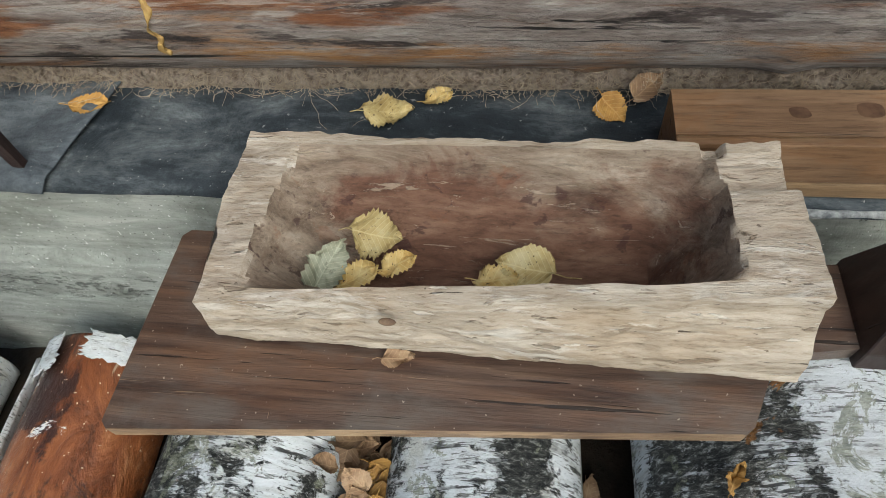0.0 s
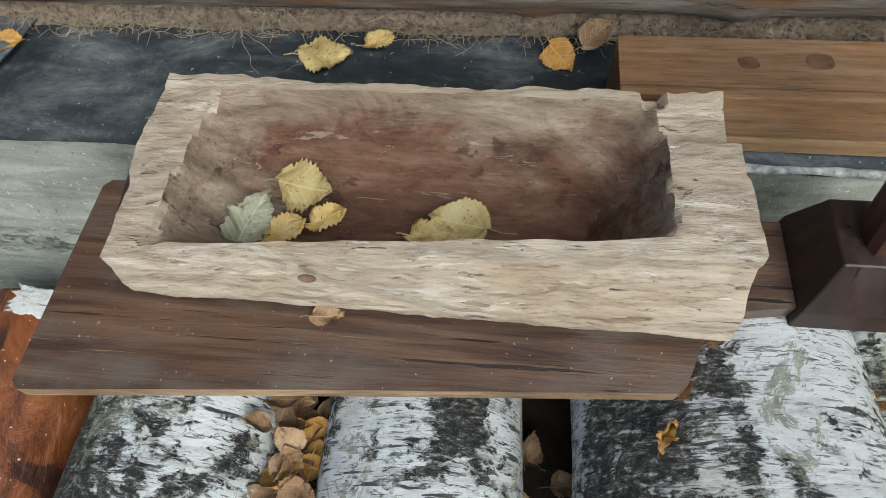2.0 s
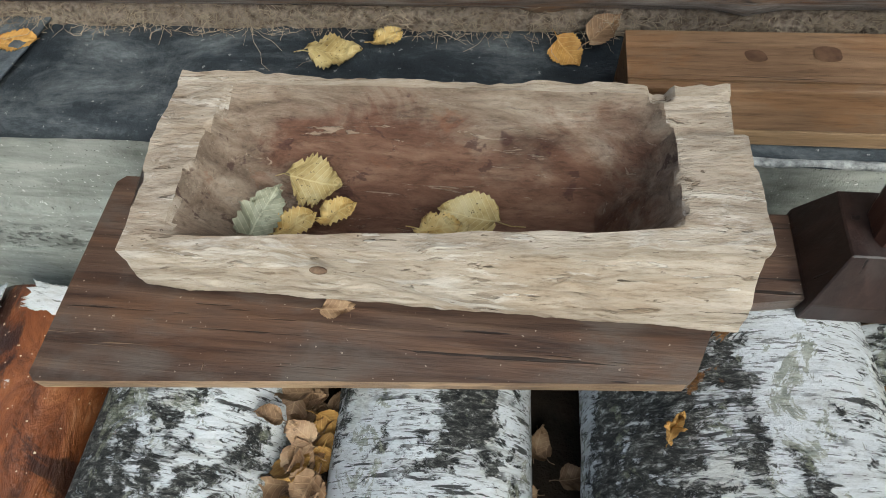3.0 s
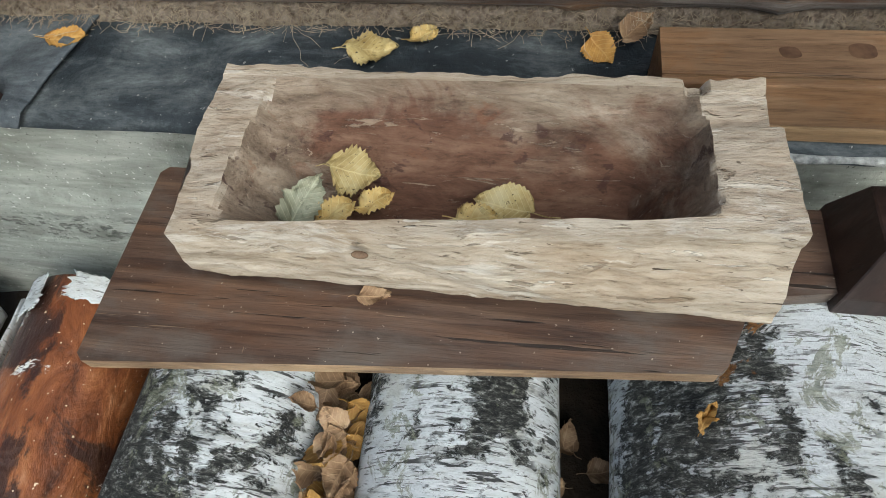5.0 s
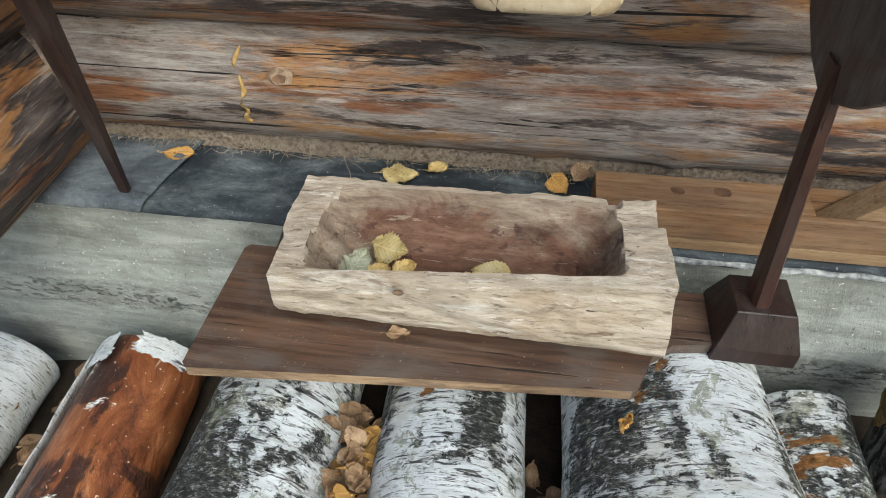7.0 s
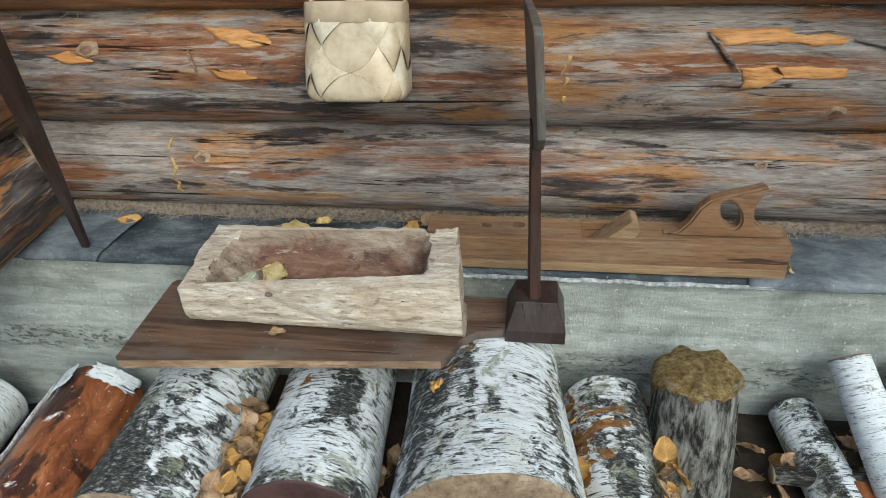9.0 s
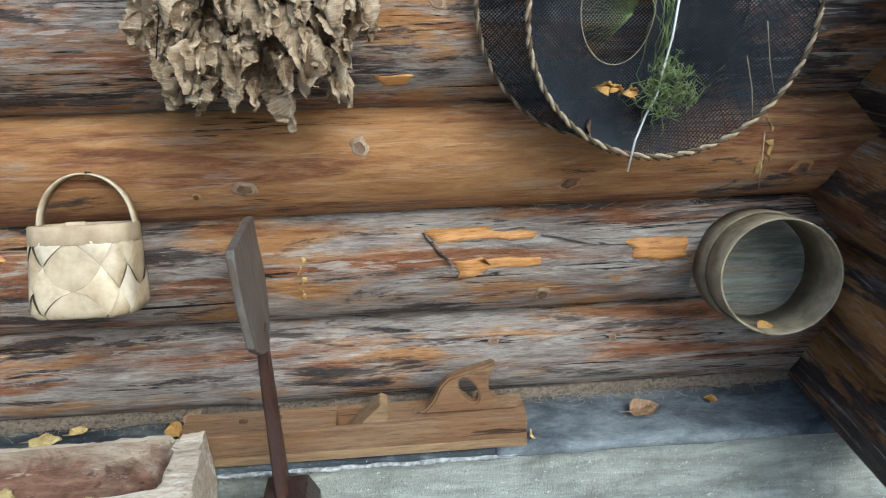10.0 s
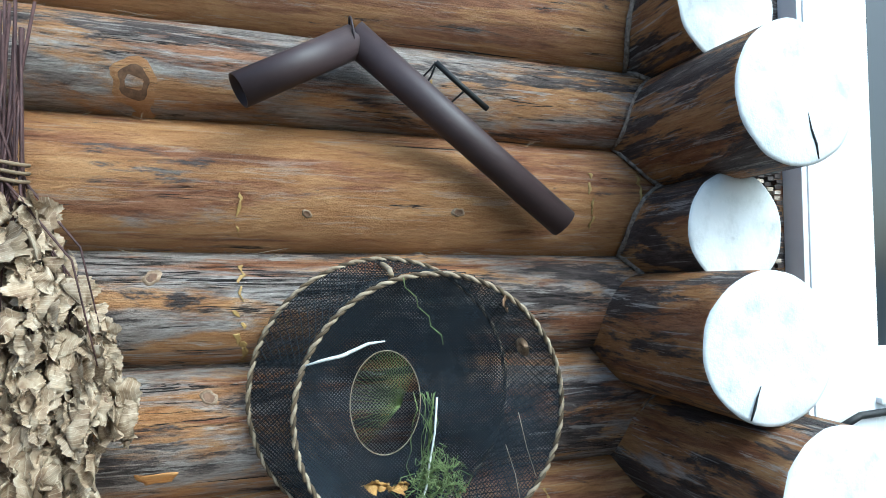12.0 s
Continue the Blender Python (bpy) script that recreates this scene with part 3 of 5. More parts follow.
build_felt()
pts = [(0.37 + 0.0092 * i, 0.4405 + 0.004 * wob((0.02 * i, 0, 0), 9, 5), 0.551 + 0.003 * wob((0.02 * i, 1, 0), 12, 6)) for i in range(70)]
EDGE = plain("dusty_felt_edge", (0.07, 0.075, 0.078), (0.52, 0.53, 0.52), 75, 0.9, 0.006)
tagged(tube("felt_edge", pts, [0.0045 + 0.003 * abs(wob((0.02 * i, 2, 0), 15, 7)) for i in range(70)], EDGE, None, "", 8), "pale dusty torn edge of the roofing felt", "roofing felt", kind="structure")

# ---- log wall ----
SEAMS = [0.590, 0.785, 1.015, 1.211, 1.443, 1.630, 1.868, 2.030, 2.235, 2.43, 2.63]
WALL_MATS = [WALL_GREY, WALL_GREY, WALL_WARM, WALL_MID, WALL_MID, WALL_WARM, WALL_MID, WALL_WARM, WALL_MID, WALL_WARM]
CREST = 0.553


def build_wall():
    wall = tagged(new("wall_north"), "round log wall of weathered orange-grey pine", "wall", kind="structure")
    for i, (lo, hi) in enumerate(zip(SEAMS, SEAMS[1:])):
        p = hi - lo
        r = 0.545 * p
        ob = log_mesh("wall_log", 2.95, r, r, [WALL_MATS[i], WALL_MATS[i], WALL_MATS[i]], wall, "", 0.035, 3.1 + i * 1.37, 170, 56, knots=7)
        ob.location = (-1.05, CREST + r, (lo + hi) / 2)
        ob.rotation_euler = (radians(40 * i), 0, 0)
    back = box_bm(-1.05, 1.9, 0.75, 0.9, 0.55, 2.6)
    part("wall_core", back, WALL_GREY, wall)


build_wall()


def cross_logs(name, label, rows, seed):
    """Logs of a cross wall that reach out of the corner: x at the corner, x at the end, end y, z, radius."""
    wall = tagged(new(name), label, "wall", kind="structure")
    for i, (x, xe, ye, z, r) in enumerate(rows):
        a, b = Vector((x, 1.0, z)), Vector((xe, ye, z))
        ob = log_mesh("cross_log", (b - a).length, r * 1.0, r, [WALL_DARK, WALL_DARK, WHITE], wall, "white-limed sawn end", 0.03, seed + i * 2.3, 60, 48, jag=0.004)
        d = (b - a).normalized()
        ob.rotation_euler = Vector((1, 0, 0)).rotation_difference(d).to_euler()
        ob.location = a


cross_logs("wall_east", "projecting cross-wall logs with white-painted ends", [
    (1.78, 1.70, 0.06, 0.640, 0.105), (1.78, 1.68, 0.20, 0.845, 0.112), (1.775, 1.70, 0.20, 1.035, 0.118), (1.785, 1.77, 0.17, 1.245, 0.118),
    (1.765, 1.70, 0.23, 1.475, 0.122), (1.785, 1.78, 0.38, 1.675, 0.108), (1.80, 1.79, 0.25, 1.895, 0.125), (1.79, 1.79, 0.40, 2.11, 0.115), (1.79, 1.79, 0.30, 2.32, 0.115)], 11.0)
cross_logs("wall_west", "projecting cross-wall logs of brown weathered pine", [
    (-0.58, -0.58, -0.05, 0.665, 0.115), (-0.58, -0.58, 0.12, 0.885, 0.115), (-0.58, -0.58, 0.10, 1.10, 0.115), (-0.58, -0.58, 0.12, 1.32, 0.118), (-0.58, -0.58, 0.12, 1.54, 0.115), (-0.58, -0.58, 0.12, 1.76, 0.115), (-0.58, -0.58, 0.12, 1.98, 0.115)], 51.0)

# ---- firewood ----
STRIPPED_DARK = plain("wet_log_end", (0.02, 0.010, 0.010), (0.09, 0.05, 0.045), 20, 0.5, 0.004)
def lying_log(name, label, a, b, r0, r1, mats, seed, group="birch logs by the wall", bumps=0.06, **kw):
    ob = log_mesh(name, (Vector(b) - Vector(a)).length, r0, r1, mats, None, "", bumps, seed, **kw)
    ob.rotation_euler = Vector((1, 0, 0)).rotation_difference((Vector(b) - Vector(a)).normalized()).to_euler()
    ob.location = a
    return tagged(ob, label, "log", group)


lying_log("birch_log", "thick white birch log with black fissures lying against plinth", (-0.083, 0.40, 0.340), (-0.096, -0.02, 0.340), 0.110, 0.113, [BIRCH, CUT, CUT], 1.0)
lying_log("birch_log", "white birch log with peeling bark under the board", (0.175, 0.40, 0.336), (0.188, 0.03, 0.336), 0.108, 0.112, [BIRCH, CUT, STRIPPED_DARK], 2.0)
lying_log("birch_log", "largest birch log with mossy grey bark", (0.475, 0.385, 0.385), (0.503, 0.005, 0.385), 0.138, 0.160, [BIRCH_DARK, CUT, CUT], 3.0)
lying_log("birch_log", "birch log stripped to shiny red-brown wood with white end", (-0.415, 0.372, 0.205), (-0.40, -0.06, 0.205), 0.095, 0.10, [STRIPPED, WHITE, CUT], 4.0, bumps=0.03)
lying_log("birch_log", "white birch log at the end of the row", (-0.745, 0.37, 0.165), (-0.745, 0.0, 0.165), 0.1, 0.1, [BIRCH_CLEAN, CUT, CUT], 5.0)
lying_log("birch_log", "short birch log with orange rot patches", (0.715, 0.37, 0.29), (0.725, 0.02, 0.27), 0.085, 0.085, [BIRCH_ROT, CUT, CUT], 6.0)
lying_log("log_stump", "grey furrowed stump leaning on the plinth with mossy top", (0.862, 0.315, 0.452), (0.874, 0.235, 0.14), 0.074, 0.084, [OAKBARK, MOSS, CUT], 7.0, cap_bow=0.014, jag=0.03)


def moss_cushion(log, r, a0):
    """A lumpy mat over the top of the stump that hangs down one side, in the log's own space."""
    na, verts, faces = 44, [(-0.012, 0, 0)], []
    rows = [("top", 0.35), ("top", 0.65), ("top", 0.86), ("side", 0.0), ("side", 0.3), ("side", 0.6), ("side", 0.85), ("side", 1.0)]
    for k, (kind, f) in enumerate(rows):
        for i in range(na):
            a = math.tau * i / na
            hang = 0.012 + 0.085 * max(0.0, math.cos(a - a0)) ** 1.5 + 0.018 * wob((math.cos(a), math.sin(a), 0), 5.0, 31)
            lump = 0.010 * wob((math.cos(a) * f, math.sin(a) * f, k * 0.35), 4.5, 33) + 0.005 * wob((math.cos(a) * f, math.sin(a) * f, k * 0.8), 13, 35)
            if kind == "top":
                x, rr = -0.014 + 0.012 * f * f + 1.5 * lump, r * f
            else:
                x, rr = 0.004 + hang * f, r + (0.003 + lump) * (1 - f) ** 0.5 + 0.002
            verts.append((x, rr * math.cos(a), rr * math.sin(a)))
    faces += [(0, 1 + (i + 1) % na, 1 + i) for i in range(na)]
    for k in range(len(rows) - 1):
        for i in range(na):
            j = (i + 1) % na
            faces.append((1 + k * na + i, 1 + k * na + j, 1 + (k + 1) * na + j, 1 + (k + 1) * na + i))
    obj("moss_cushion", verts, faces, MOSS, log, "golden-brown moss hanging over the edge")


moss_cushion(scene.objects["log_stump"], 0.073, radians(-50))


def bark_remnant(log, x0, x1, a0, a1, r, seed, name="bark_strip", label="peeling white birch bark"):
    """A curled sheet of bark left on a log, in the log's own space."""
    nx, na, verts, faces = 14, 26, [], []
    for i in range(nx + 1):
        for j in range(na + 1):
            u, w = i / nx, j / na
            edge = 0.006 * wob((u * 3, w * 5, 0), 2.5, seed)
            x = x0 + (x1 - x0) * u + (edge if i in (0, nx) else 0)
            a = radians(a0 + (a1 - a0) * w) + (0.10 * wob((u * 4, w, 1), 3, seed) if j in (0, na) else 0)
            lift = 0.005 + 0.006 * abs(2 * w - 1) ** 4 + 0.002 * wob((u, w * 3, 2), 4, seed)
            verts.append((x, (r + lift) * math.cos(a), (r + lift) * math.sin(a)))
    for i in range(nx):
        for j in range(na):
            faces.append((i * (na + 1) + j, (i + 1) * (na + 1) + j, (i + 1) * (na + 1) + j + 1, i * (na + 1) + j + 1))
    ob = obj(name, verts, faces, BIRCH_CLEAN, log, label)
    s = ob.modifiers.new("thickness", "SOLIDIFY")
    s.thickness = 0.002


brown = [o for o in scene.objects if o.name.startswith("birch_log") and "red-brown" in o.get("label", "")][0]
bark_remnant(brown, 0.0, 0.042, 26, 84, 0.097, 1.0)
bark_remnant(brown, 0.004, 0.060, 104, 160, 0.097, 2.0)
bark_remnant(brown, 0.03, 0.30, 142, 172, 0.098, 3.0)


# ---- trough ----
def step(v, at, soft):
    t = min(1.0, max(0.0, (v - at) / soft + 0.5))
    return t * t * (3 - 2 * t)


def build_trough():
    th = thing("wooden_trough", "hollowed log trough of pale weathered wood holding yellow leaves", "trough", (0, 0, 0))
    X0, X1, XL, XR = -0.057, 0.431, -0.004, 0.376
    EL, ER, NM = 14, 16, 128
    xs = [X0 + (XL - X0) * i / EL for i in range(EL)] + [XL + (XR - XL) * i / NM for i in range(NM + 1)] + [XR + (X1 - XR) * (i + 1) / ER for i in range(ER)]
    no, ni = 88, 44
    verts, faces, idx = [], [], []
    for x in xs:
        u = (x - X0) / (X1 - X0)
        yf, yb = 0.250 + 0.016 * u, 0.446 - 0.034 * u
        zr = 0.648 + 0.036 * u + 0.003 * wob((x, 0, 0), 14, 7)
        yc, hw = (yf + yb) / 2, (yb - yf) / 2
        h = zr - 0.549
        right = max(0.0, (x - XR) / (X1 - XR))
        left = max(0.0, (XL - x) / (XL - X0))

        def end_shift(y, z):
            """The sawn ends run in ragged steps."""
            r = -0.009 + 0.008 * step(-y, -0.362, 0.004) + 0.004 * step(-y, -0.328, 0.008) + 0.002 * step(-y, -0.285, 0.010) + 0.0020 * wob((y * 2, z * 0.6, 0), 34, 4.0)
            l = -0.001 - 0.002 * step(-y, -0.385, 0.006) + 0.008 * step(-y, -0.330, 0.02) + 0.0012 * wob((y * 2, z, 1), 30, 8.0)
            return right * r + left * l

        def notch(y):
            """Split-out gap where the back wall meets the end."""
            w = step(x, 0.363, 0.006) * step(-x, -0.379, 0.004)
            return (-0.011 + 0.006 * wob((x, y, 0), 60, 21)) * w * step(y, 0.400, 0.010)

        loop = []
        for j in range(no + 1):
            a = math.pi * j / no
            c, s = math.cos(a), math.sin(a)
            e = 2 / (2.7 - 0.3 * u)
            y = yc + hw * math.copysign(abs(c) ** e, c) + (0.016 * u * s * s if c > 0 else -(0.027 + 0.050 * u) * s ** 1.5 * abs(c) ** 0.5)
            z = zr - h * abs(s) ** e
            # long shallow axe facets with sharp lower edges
            f1 = wob((x * 0.30, y, z), 42, 1.0)
            f2 = wob((x * 0.50, y + 0.12 * x, z), 62, 2.0)
            bump = 0.0028 * f1 - 0.0030 * abs(f2) + 0.0008 * wob((x * 0.6, y, z), 150, 3.0) + 0.0035 * wob((x, y, z), 9, 5.0)
            y += bump * c * 1.6
            z -= abs(bump) * (0.4 if abs(s) < 0.8 else 0.0)
            if j in (0, no):
                z += 0.0025 * wob((x, y, 0), 60, 3)
            ex = end_shift(y, z)
            if x == xs[-1]:
                ex += 0.010 * s
            elif x == xs[0]:
                ex -= 0.004 * s
            loop.append((x + ex, y, z + notch(y) * max(0.0, 1 - 2.2 * s)))
        iyf, iyb = yf + 0.013 + 0.003 * wob((x, 0, 0), 25, 5), yb - 0.013 + 0.002 * wob((x, 1, 0), 20, 6)
        for j in range(ni + 1):
            v = j / ni
            y0 = iyf + (iyb - iyf) * v
            shape = min(1.0, 3.2 * min(v, 1.15 * (1 - v) * 0.62))
            shape = shape ** 0.75
            jl = XL - 0.004 + 0.002 * wob((0, y0, 0), 26, 9.0) - 0.004 * step(-y0, -0.372, 0.006) - 0.006 * step(-y0, -0.335, 0.01) + 0.001 * wob((1, y0, 0), 70, 9.0)
            jr = XR + 0.002 + 0.012 * wob((3, y0, 0), 34, 12.0) + 0.0015 * wob((5, y0, 0), 80, 12.0) - 0.006 * step(y0, 0.372, 0.006)
            sl = max(0.0, min(1.0, (x - jl) / 0.058))
            sr = max(0.0, min(1.0, (jr - x) / 0.046))
            m = min(sl ** 0.72, sr ** 0.72)
            floor = 0.574 + 0.004 * u
            z = zr - (zr - floor) * m * shape
            if 0 < j < ni:
                z += 0.0022 * wob((x, y0, z), 24, 13.0) + 0.0012 * wob((x, y0, z), 60, 15)
                if m == 0:
                    # terraces split along the fibres on the tops of the ends
                    z += 0.0025 * wob((x * 0.15, y0, 0), 55, 14.0) - 0.004 * step(y0, 0.362, 0.004) * right + 0.0015 * wob((x * 0.3, y0, 0), 190, 16.0)
                elif m < 1:
                    z += 0.002 * wob((x * 0.4, y0 * 1.2, z * 0.3), 60, 17.0) * (1 - m)
            x2 = x + end_shift(y0, z) + (0.0012 * wob((z * 0.4, y0, 3), 75, 18.0) if 0 < m < 1 else 0.0)
            loop.append((x2, y0, z + notch(y0)))
        ring = len(loop)
        verts += loop
    n = len(xs)
    for i in range(n - 1):
        for j in range(ring):
            k = (j + 1) % ring
            q = (i * ring + j, i * ring + k, (i + 1) * ring + k, (i + 1) * ring + j)
            faces.append(q)
            slot = 0
            if no + 1 < j < no + 1 + ni:
                slot = 2 if min(verts[v][2] for v in q) < 0.641 + 0.036 * (xs[i] - X0) / (X1 - X0) or XL < xs[i] < XR - 0.004 else 1
            idx.append(slot)
    faces.append(tuple(range(ring))[::-1])
    faces.append(tuple(range((n - 1) * ring, n * ring)))
    idx += [1, 1]
    # the profile runs back to front over the bottom, then front to back inside
    ob = obj("body", verts, faces, [TROUGH, TROUGH_END, TROUGH_IN], th, "", True, idx)
    bm = bmesh.new()
    bm.from_mesh(ob.data)
    bmesh.ops.recalc_face_normals(bm, faces=bm.faces)
    for e in bm.edges:
        if len(e.link_faces) == 2 and e.calc_face_angle(0) > radians(38):
            e.smooth = False
    bm.to_mesh(ob.data)
    bm.free()
    for x, y, z, r, sy in ((0.116, 0.2440, 0.6495, 0.0055, 0.003), (0.255, 0.430, 0.636, 0.009, 0.004), (0.222, 0.428, 0.640, 0.009, 0.003)):
        bm = bmesh.new()
        bmesh.ops.create_uvsphere(bm, u_segments=16, v_segments=8, radius=1)
        bmesh.ops.transform(bm, matrix=Matrix.Translation((x, y, z)) @ Matrix.Diagonal((r * 1.3, sy, r * 0.75, 1)), verts=bm.verts)
        part("knot", bm, TROUGH_KNOT, th, "small dark knot", True)


TROUGH_KNOT = plain("trough_knot", (0.06, 0.03, 0.018), (0.24, 0.16, 0.10), 90, 0.7, 0.002)
build_trough()


# ---- distaff: seat board, foot block, stem and blade ----
def build_distaff():
    th = thing("distaff", "dark wooden distaff, its wide seat board under the trough", "distaff", (0.0, 0.0, 0.0))
    z1, z0 = 0.547, 0.529
    out = [(-0.161, 0.177), (-0.154, 0.170), (0.10, 0.190), (0.408, 0.212), (0.416, 0.219), (0.436, 0.268), (0.464, 0.289), (0.515, 0.297), (0.612, 0.299), (0.614, 0.384), (0.515, 0.384), (0.46, 0.382), (0.42, 0.386), (-0.148, 0.394), (-0.156, 0.386)]
    bm = bmesh.new()
    lo = [bm.verts.new((x, y, z0)) for x, y in out]
    hi = [bm.verts.new((x, y, z1)) for x, y in out]
    bm.faces.new(lo[::-1])
    bm.faces.new(hi)
    for i in range(len(out)):
        k = (i + 1) % len(out)
        bm.faces.new((lo[i], lo[k], hi[k], hi[i]))
    bmesh.ops.bevel(bm, geom=[e for e in bm.edges if e.calc_face_angle(0) > 0.6], offset=0.005, segments=3, affect="EDGES", profile=0.5)
    bm.normal_update()
    for fc in bm.faces:
        fc.material_index = 1 if fc.normal.y < -0.3 and fc.calc_center_median().x < 0.408 and fc.normal.z > -0.9 and fc.normal.z < 0.97 else 0
    part("seat_board", bm, [BOARD, BOARD_EDGE], th, "worn dark board with paler rubbed edge")
    bm = bmesh.new()
    rings = []
    for x0, x1, y0, y1, z in ((0.512, 0.618, 0.287, 0.388, z0 - 0.002), (0.514, 0.618, 0.288, 0.387, 0.553), (0.530, 0.602, 0.309, 0.373, 0.603)):
        rings.append([bm.verts.new(p) for p in ((x0, y0, z), (x1, y0, z), (x1, y1, z), (x0, y1, z))])
    for a, b in zip(rings, rings[1:]):
        for i in range(4):
            bm.faces.new((a[i], a[(i + 1) % 4], b[(i + 1) % 4], b[i]))
    bm.faces.new(rings[-1])
    bm.faces.new(rings[0][::-1])
    bmesh.ops.bevel(bm, geom=bm.edges[:], offset=0.0012, segments=1, affect="EDGES")
    part("foot_block", bm, IRONWOOD, th, "near-black chamfered block")
    a, b = Vector((0.561, 0.338, 0.600)), Vector((0.550, 0.388, 0.905))
    bm = bmesh.new()
    rr = []
    for s in range(9):
        p = a.lerp(b, s / 8)
        w, d = 0.0118 - 0.003 * s / 8, 0.020 - 0.004 * s / 8
        rr.append([bm.verts.new((p.x + dx * w, p.y + dy * d, p.z)) for dx, dy in ((-1, -0.6), (-0.6, -1), (0.6, -1), (1, -0.6), (1, 0.6), (0.6, 1), (-0.6, 1), (-1, 0.6))])
    for p, q in zip(rr, rr[1:]):
        for i in range(8):
            bm.faces.new((p[i], p[(i + 1) % 8], q[(i + 1) % 8], q[i]))
    bm.faces.new(rr[-1])
    part("stem", bm, STEMWOOD, th, "dark reddish-brown squared stem")
    blade = [(0.500, 1.058), (0.400, 1.070), (0.300, 1.078), (0.288, 1.070), (0.278, 0.990), (0.282, 0.925), (0.292, 0.914), (0.330, 0.885), (0.378, 0.862), (0.402, 0.862), (0.440, 0.880), (0.478, 0.915), (0.500, 0.960)]
    bm = prism_bm([(y, z) for y, z in blade], 0.013, 0.003)
    bmesh.ops.transform(bm, matrix=Matrix(((-0.075, 1, -0.075, 0.6415), (1, 0, 0, 0), (0, 0, 1, 0), (0, 0, 0, 1))), verts=bm.verts)
    part("blade", bm, GREYBOARD, th, "flat grey-brown paddle blade")


build_distaff()


# ---- jointer plane ----
def build_plane():
    th = thing("jointer_plane", "long old wooden jointer plane resting on the felt strip", "hand plane", (0, 0, 0))
    part("sole", box_bm(0.354, 1.022, 0.450, 0.524, 0.566, 0.586, 0.0015), PLANE_PALE, th, "paler glued-on sole")
    # body with a throat between two blocks
    part("body", box_bm(0.3545, 0.647, 0.4625, 0.5235, 0.5862, 0.638), PLANE, th)
    part("body", box_bm(0.724, 1.0195, 0.4625, 0.5235, 0.5862, 0.638), PLANE, th)
    part("cheek", box_bm(0.354, 1.020, 0.4505, 0.462, 0.5862, 0.6384, 0.0025), PLANE, th)
    part("cheek", box_bm(0.647, 0.724, 0.512, 0.5235, 0.5862, 0.638, 0.001), PLANE, th)
    bm = prism_bm([(0.655, 0.590), (0.690, 0.630), (0.722, 0.662), (0.735, 0.674), (0.748, 0.668), (0.752, 0.650), (0.742, 0.632), (0.715, 0.612), (0.690, 0.590)], 0.046, 0.003)
    bmesh.ops.translate(bm, vec=(0, 0.464, 0), verts=bm.verts)
    part("wedge", bm, PLANE_PALE, th, "rounded pale wedge")
    # tote: outer outline with an oval hole
    outer = [(0.795, 0.640), (0.822, 0.648), (0.838, 0.668), (0.852, 0.700), (0.868, 0.718), (0.905, 0.731), (0.940, 0.742), (0.957, 0.748), (0.960, 0.740), (0.950, 0.722), (0.945, 0.700), (0.950, 0.676), (0.966, 0.660), (1.004, 0.652), (1.010, 0.640)]
    hole = [(0.907 + 0.017 * math.cos(a) - 0.35 * 0.030 * math.sin(a), 0.688 + 0.029 * math.sin(a)) for a in [math.tau * i / 20 for i in range(20)]]
    bm = bmesh.new()
    ov = [bm.verts.new((x, 0, z)) for x, z in outer]
    hv = [bm.verts.new((x, 0, z)) for x, z in hole]
    edges = [bm.edges.new((l[i], l[(i + 1) % len(l)])) for l in (ov, hv) for i in range(len(l))]
    bmesh.ops.triangle_fill(bm, use_beauty=True, use_dissolve=False, edges=edges)
    res = bmesh.ops.extrude_face_region(bm, geom=bm.faces[:])
    bmesh.ops.translate(bm, vec=(0, 0.024, 0), verts=[v for v in res["geom"] if isinstance(v, bmesh.types.BMVert)])
    bmesh.ops.recalc_face_normals(bm, faces=bm.faces)
    bmesh.ops.bevel(bm, geom=[e for e in bm.edges if e.calc_face_angle(0) > 1.2], offset=0.004, segments=2, affect="EDGES")
    bmesh.ops.translate(bm, vec=(0, 0.474, 0), verts=bm.verts)
    part("tote", bm, PLANE, th, "closed handle with an oval finger hole")
    for x, y, r in ((0.468, 0.492, 0.010), (0.530, 0.496, 0.013)):
        v = [(x + r * (1.1 + 0.2 * math.sin(2 * a + 9 * x)) * math.cos(a), y + 0.75 * r * math.sin(a), 0.6386) for a in [math.tau * k / 28 for k in range(28)]]
        obj("knot", v + [(x, y, 0.6394)], [(i, (i + 1) % 28, 28) for i in range(28)], KNOT, th, "dark knot")


KNOT = plain("dark_knot", (0.06, 0.03, 0.018), (0.15, 0.085, 0.048), 60, 0.6)
build_plane()


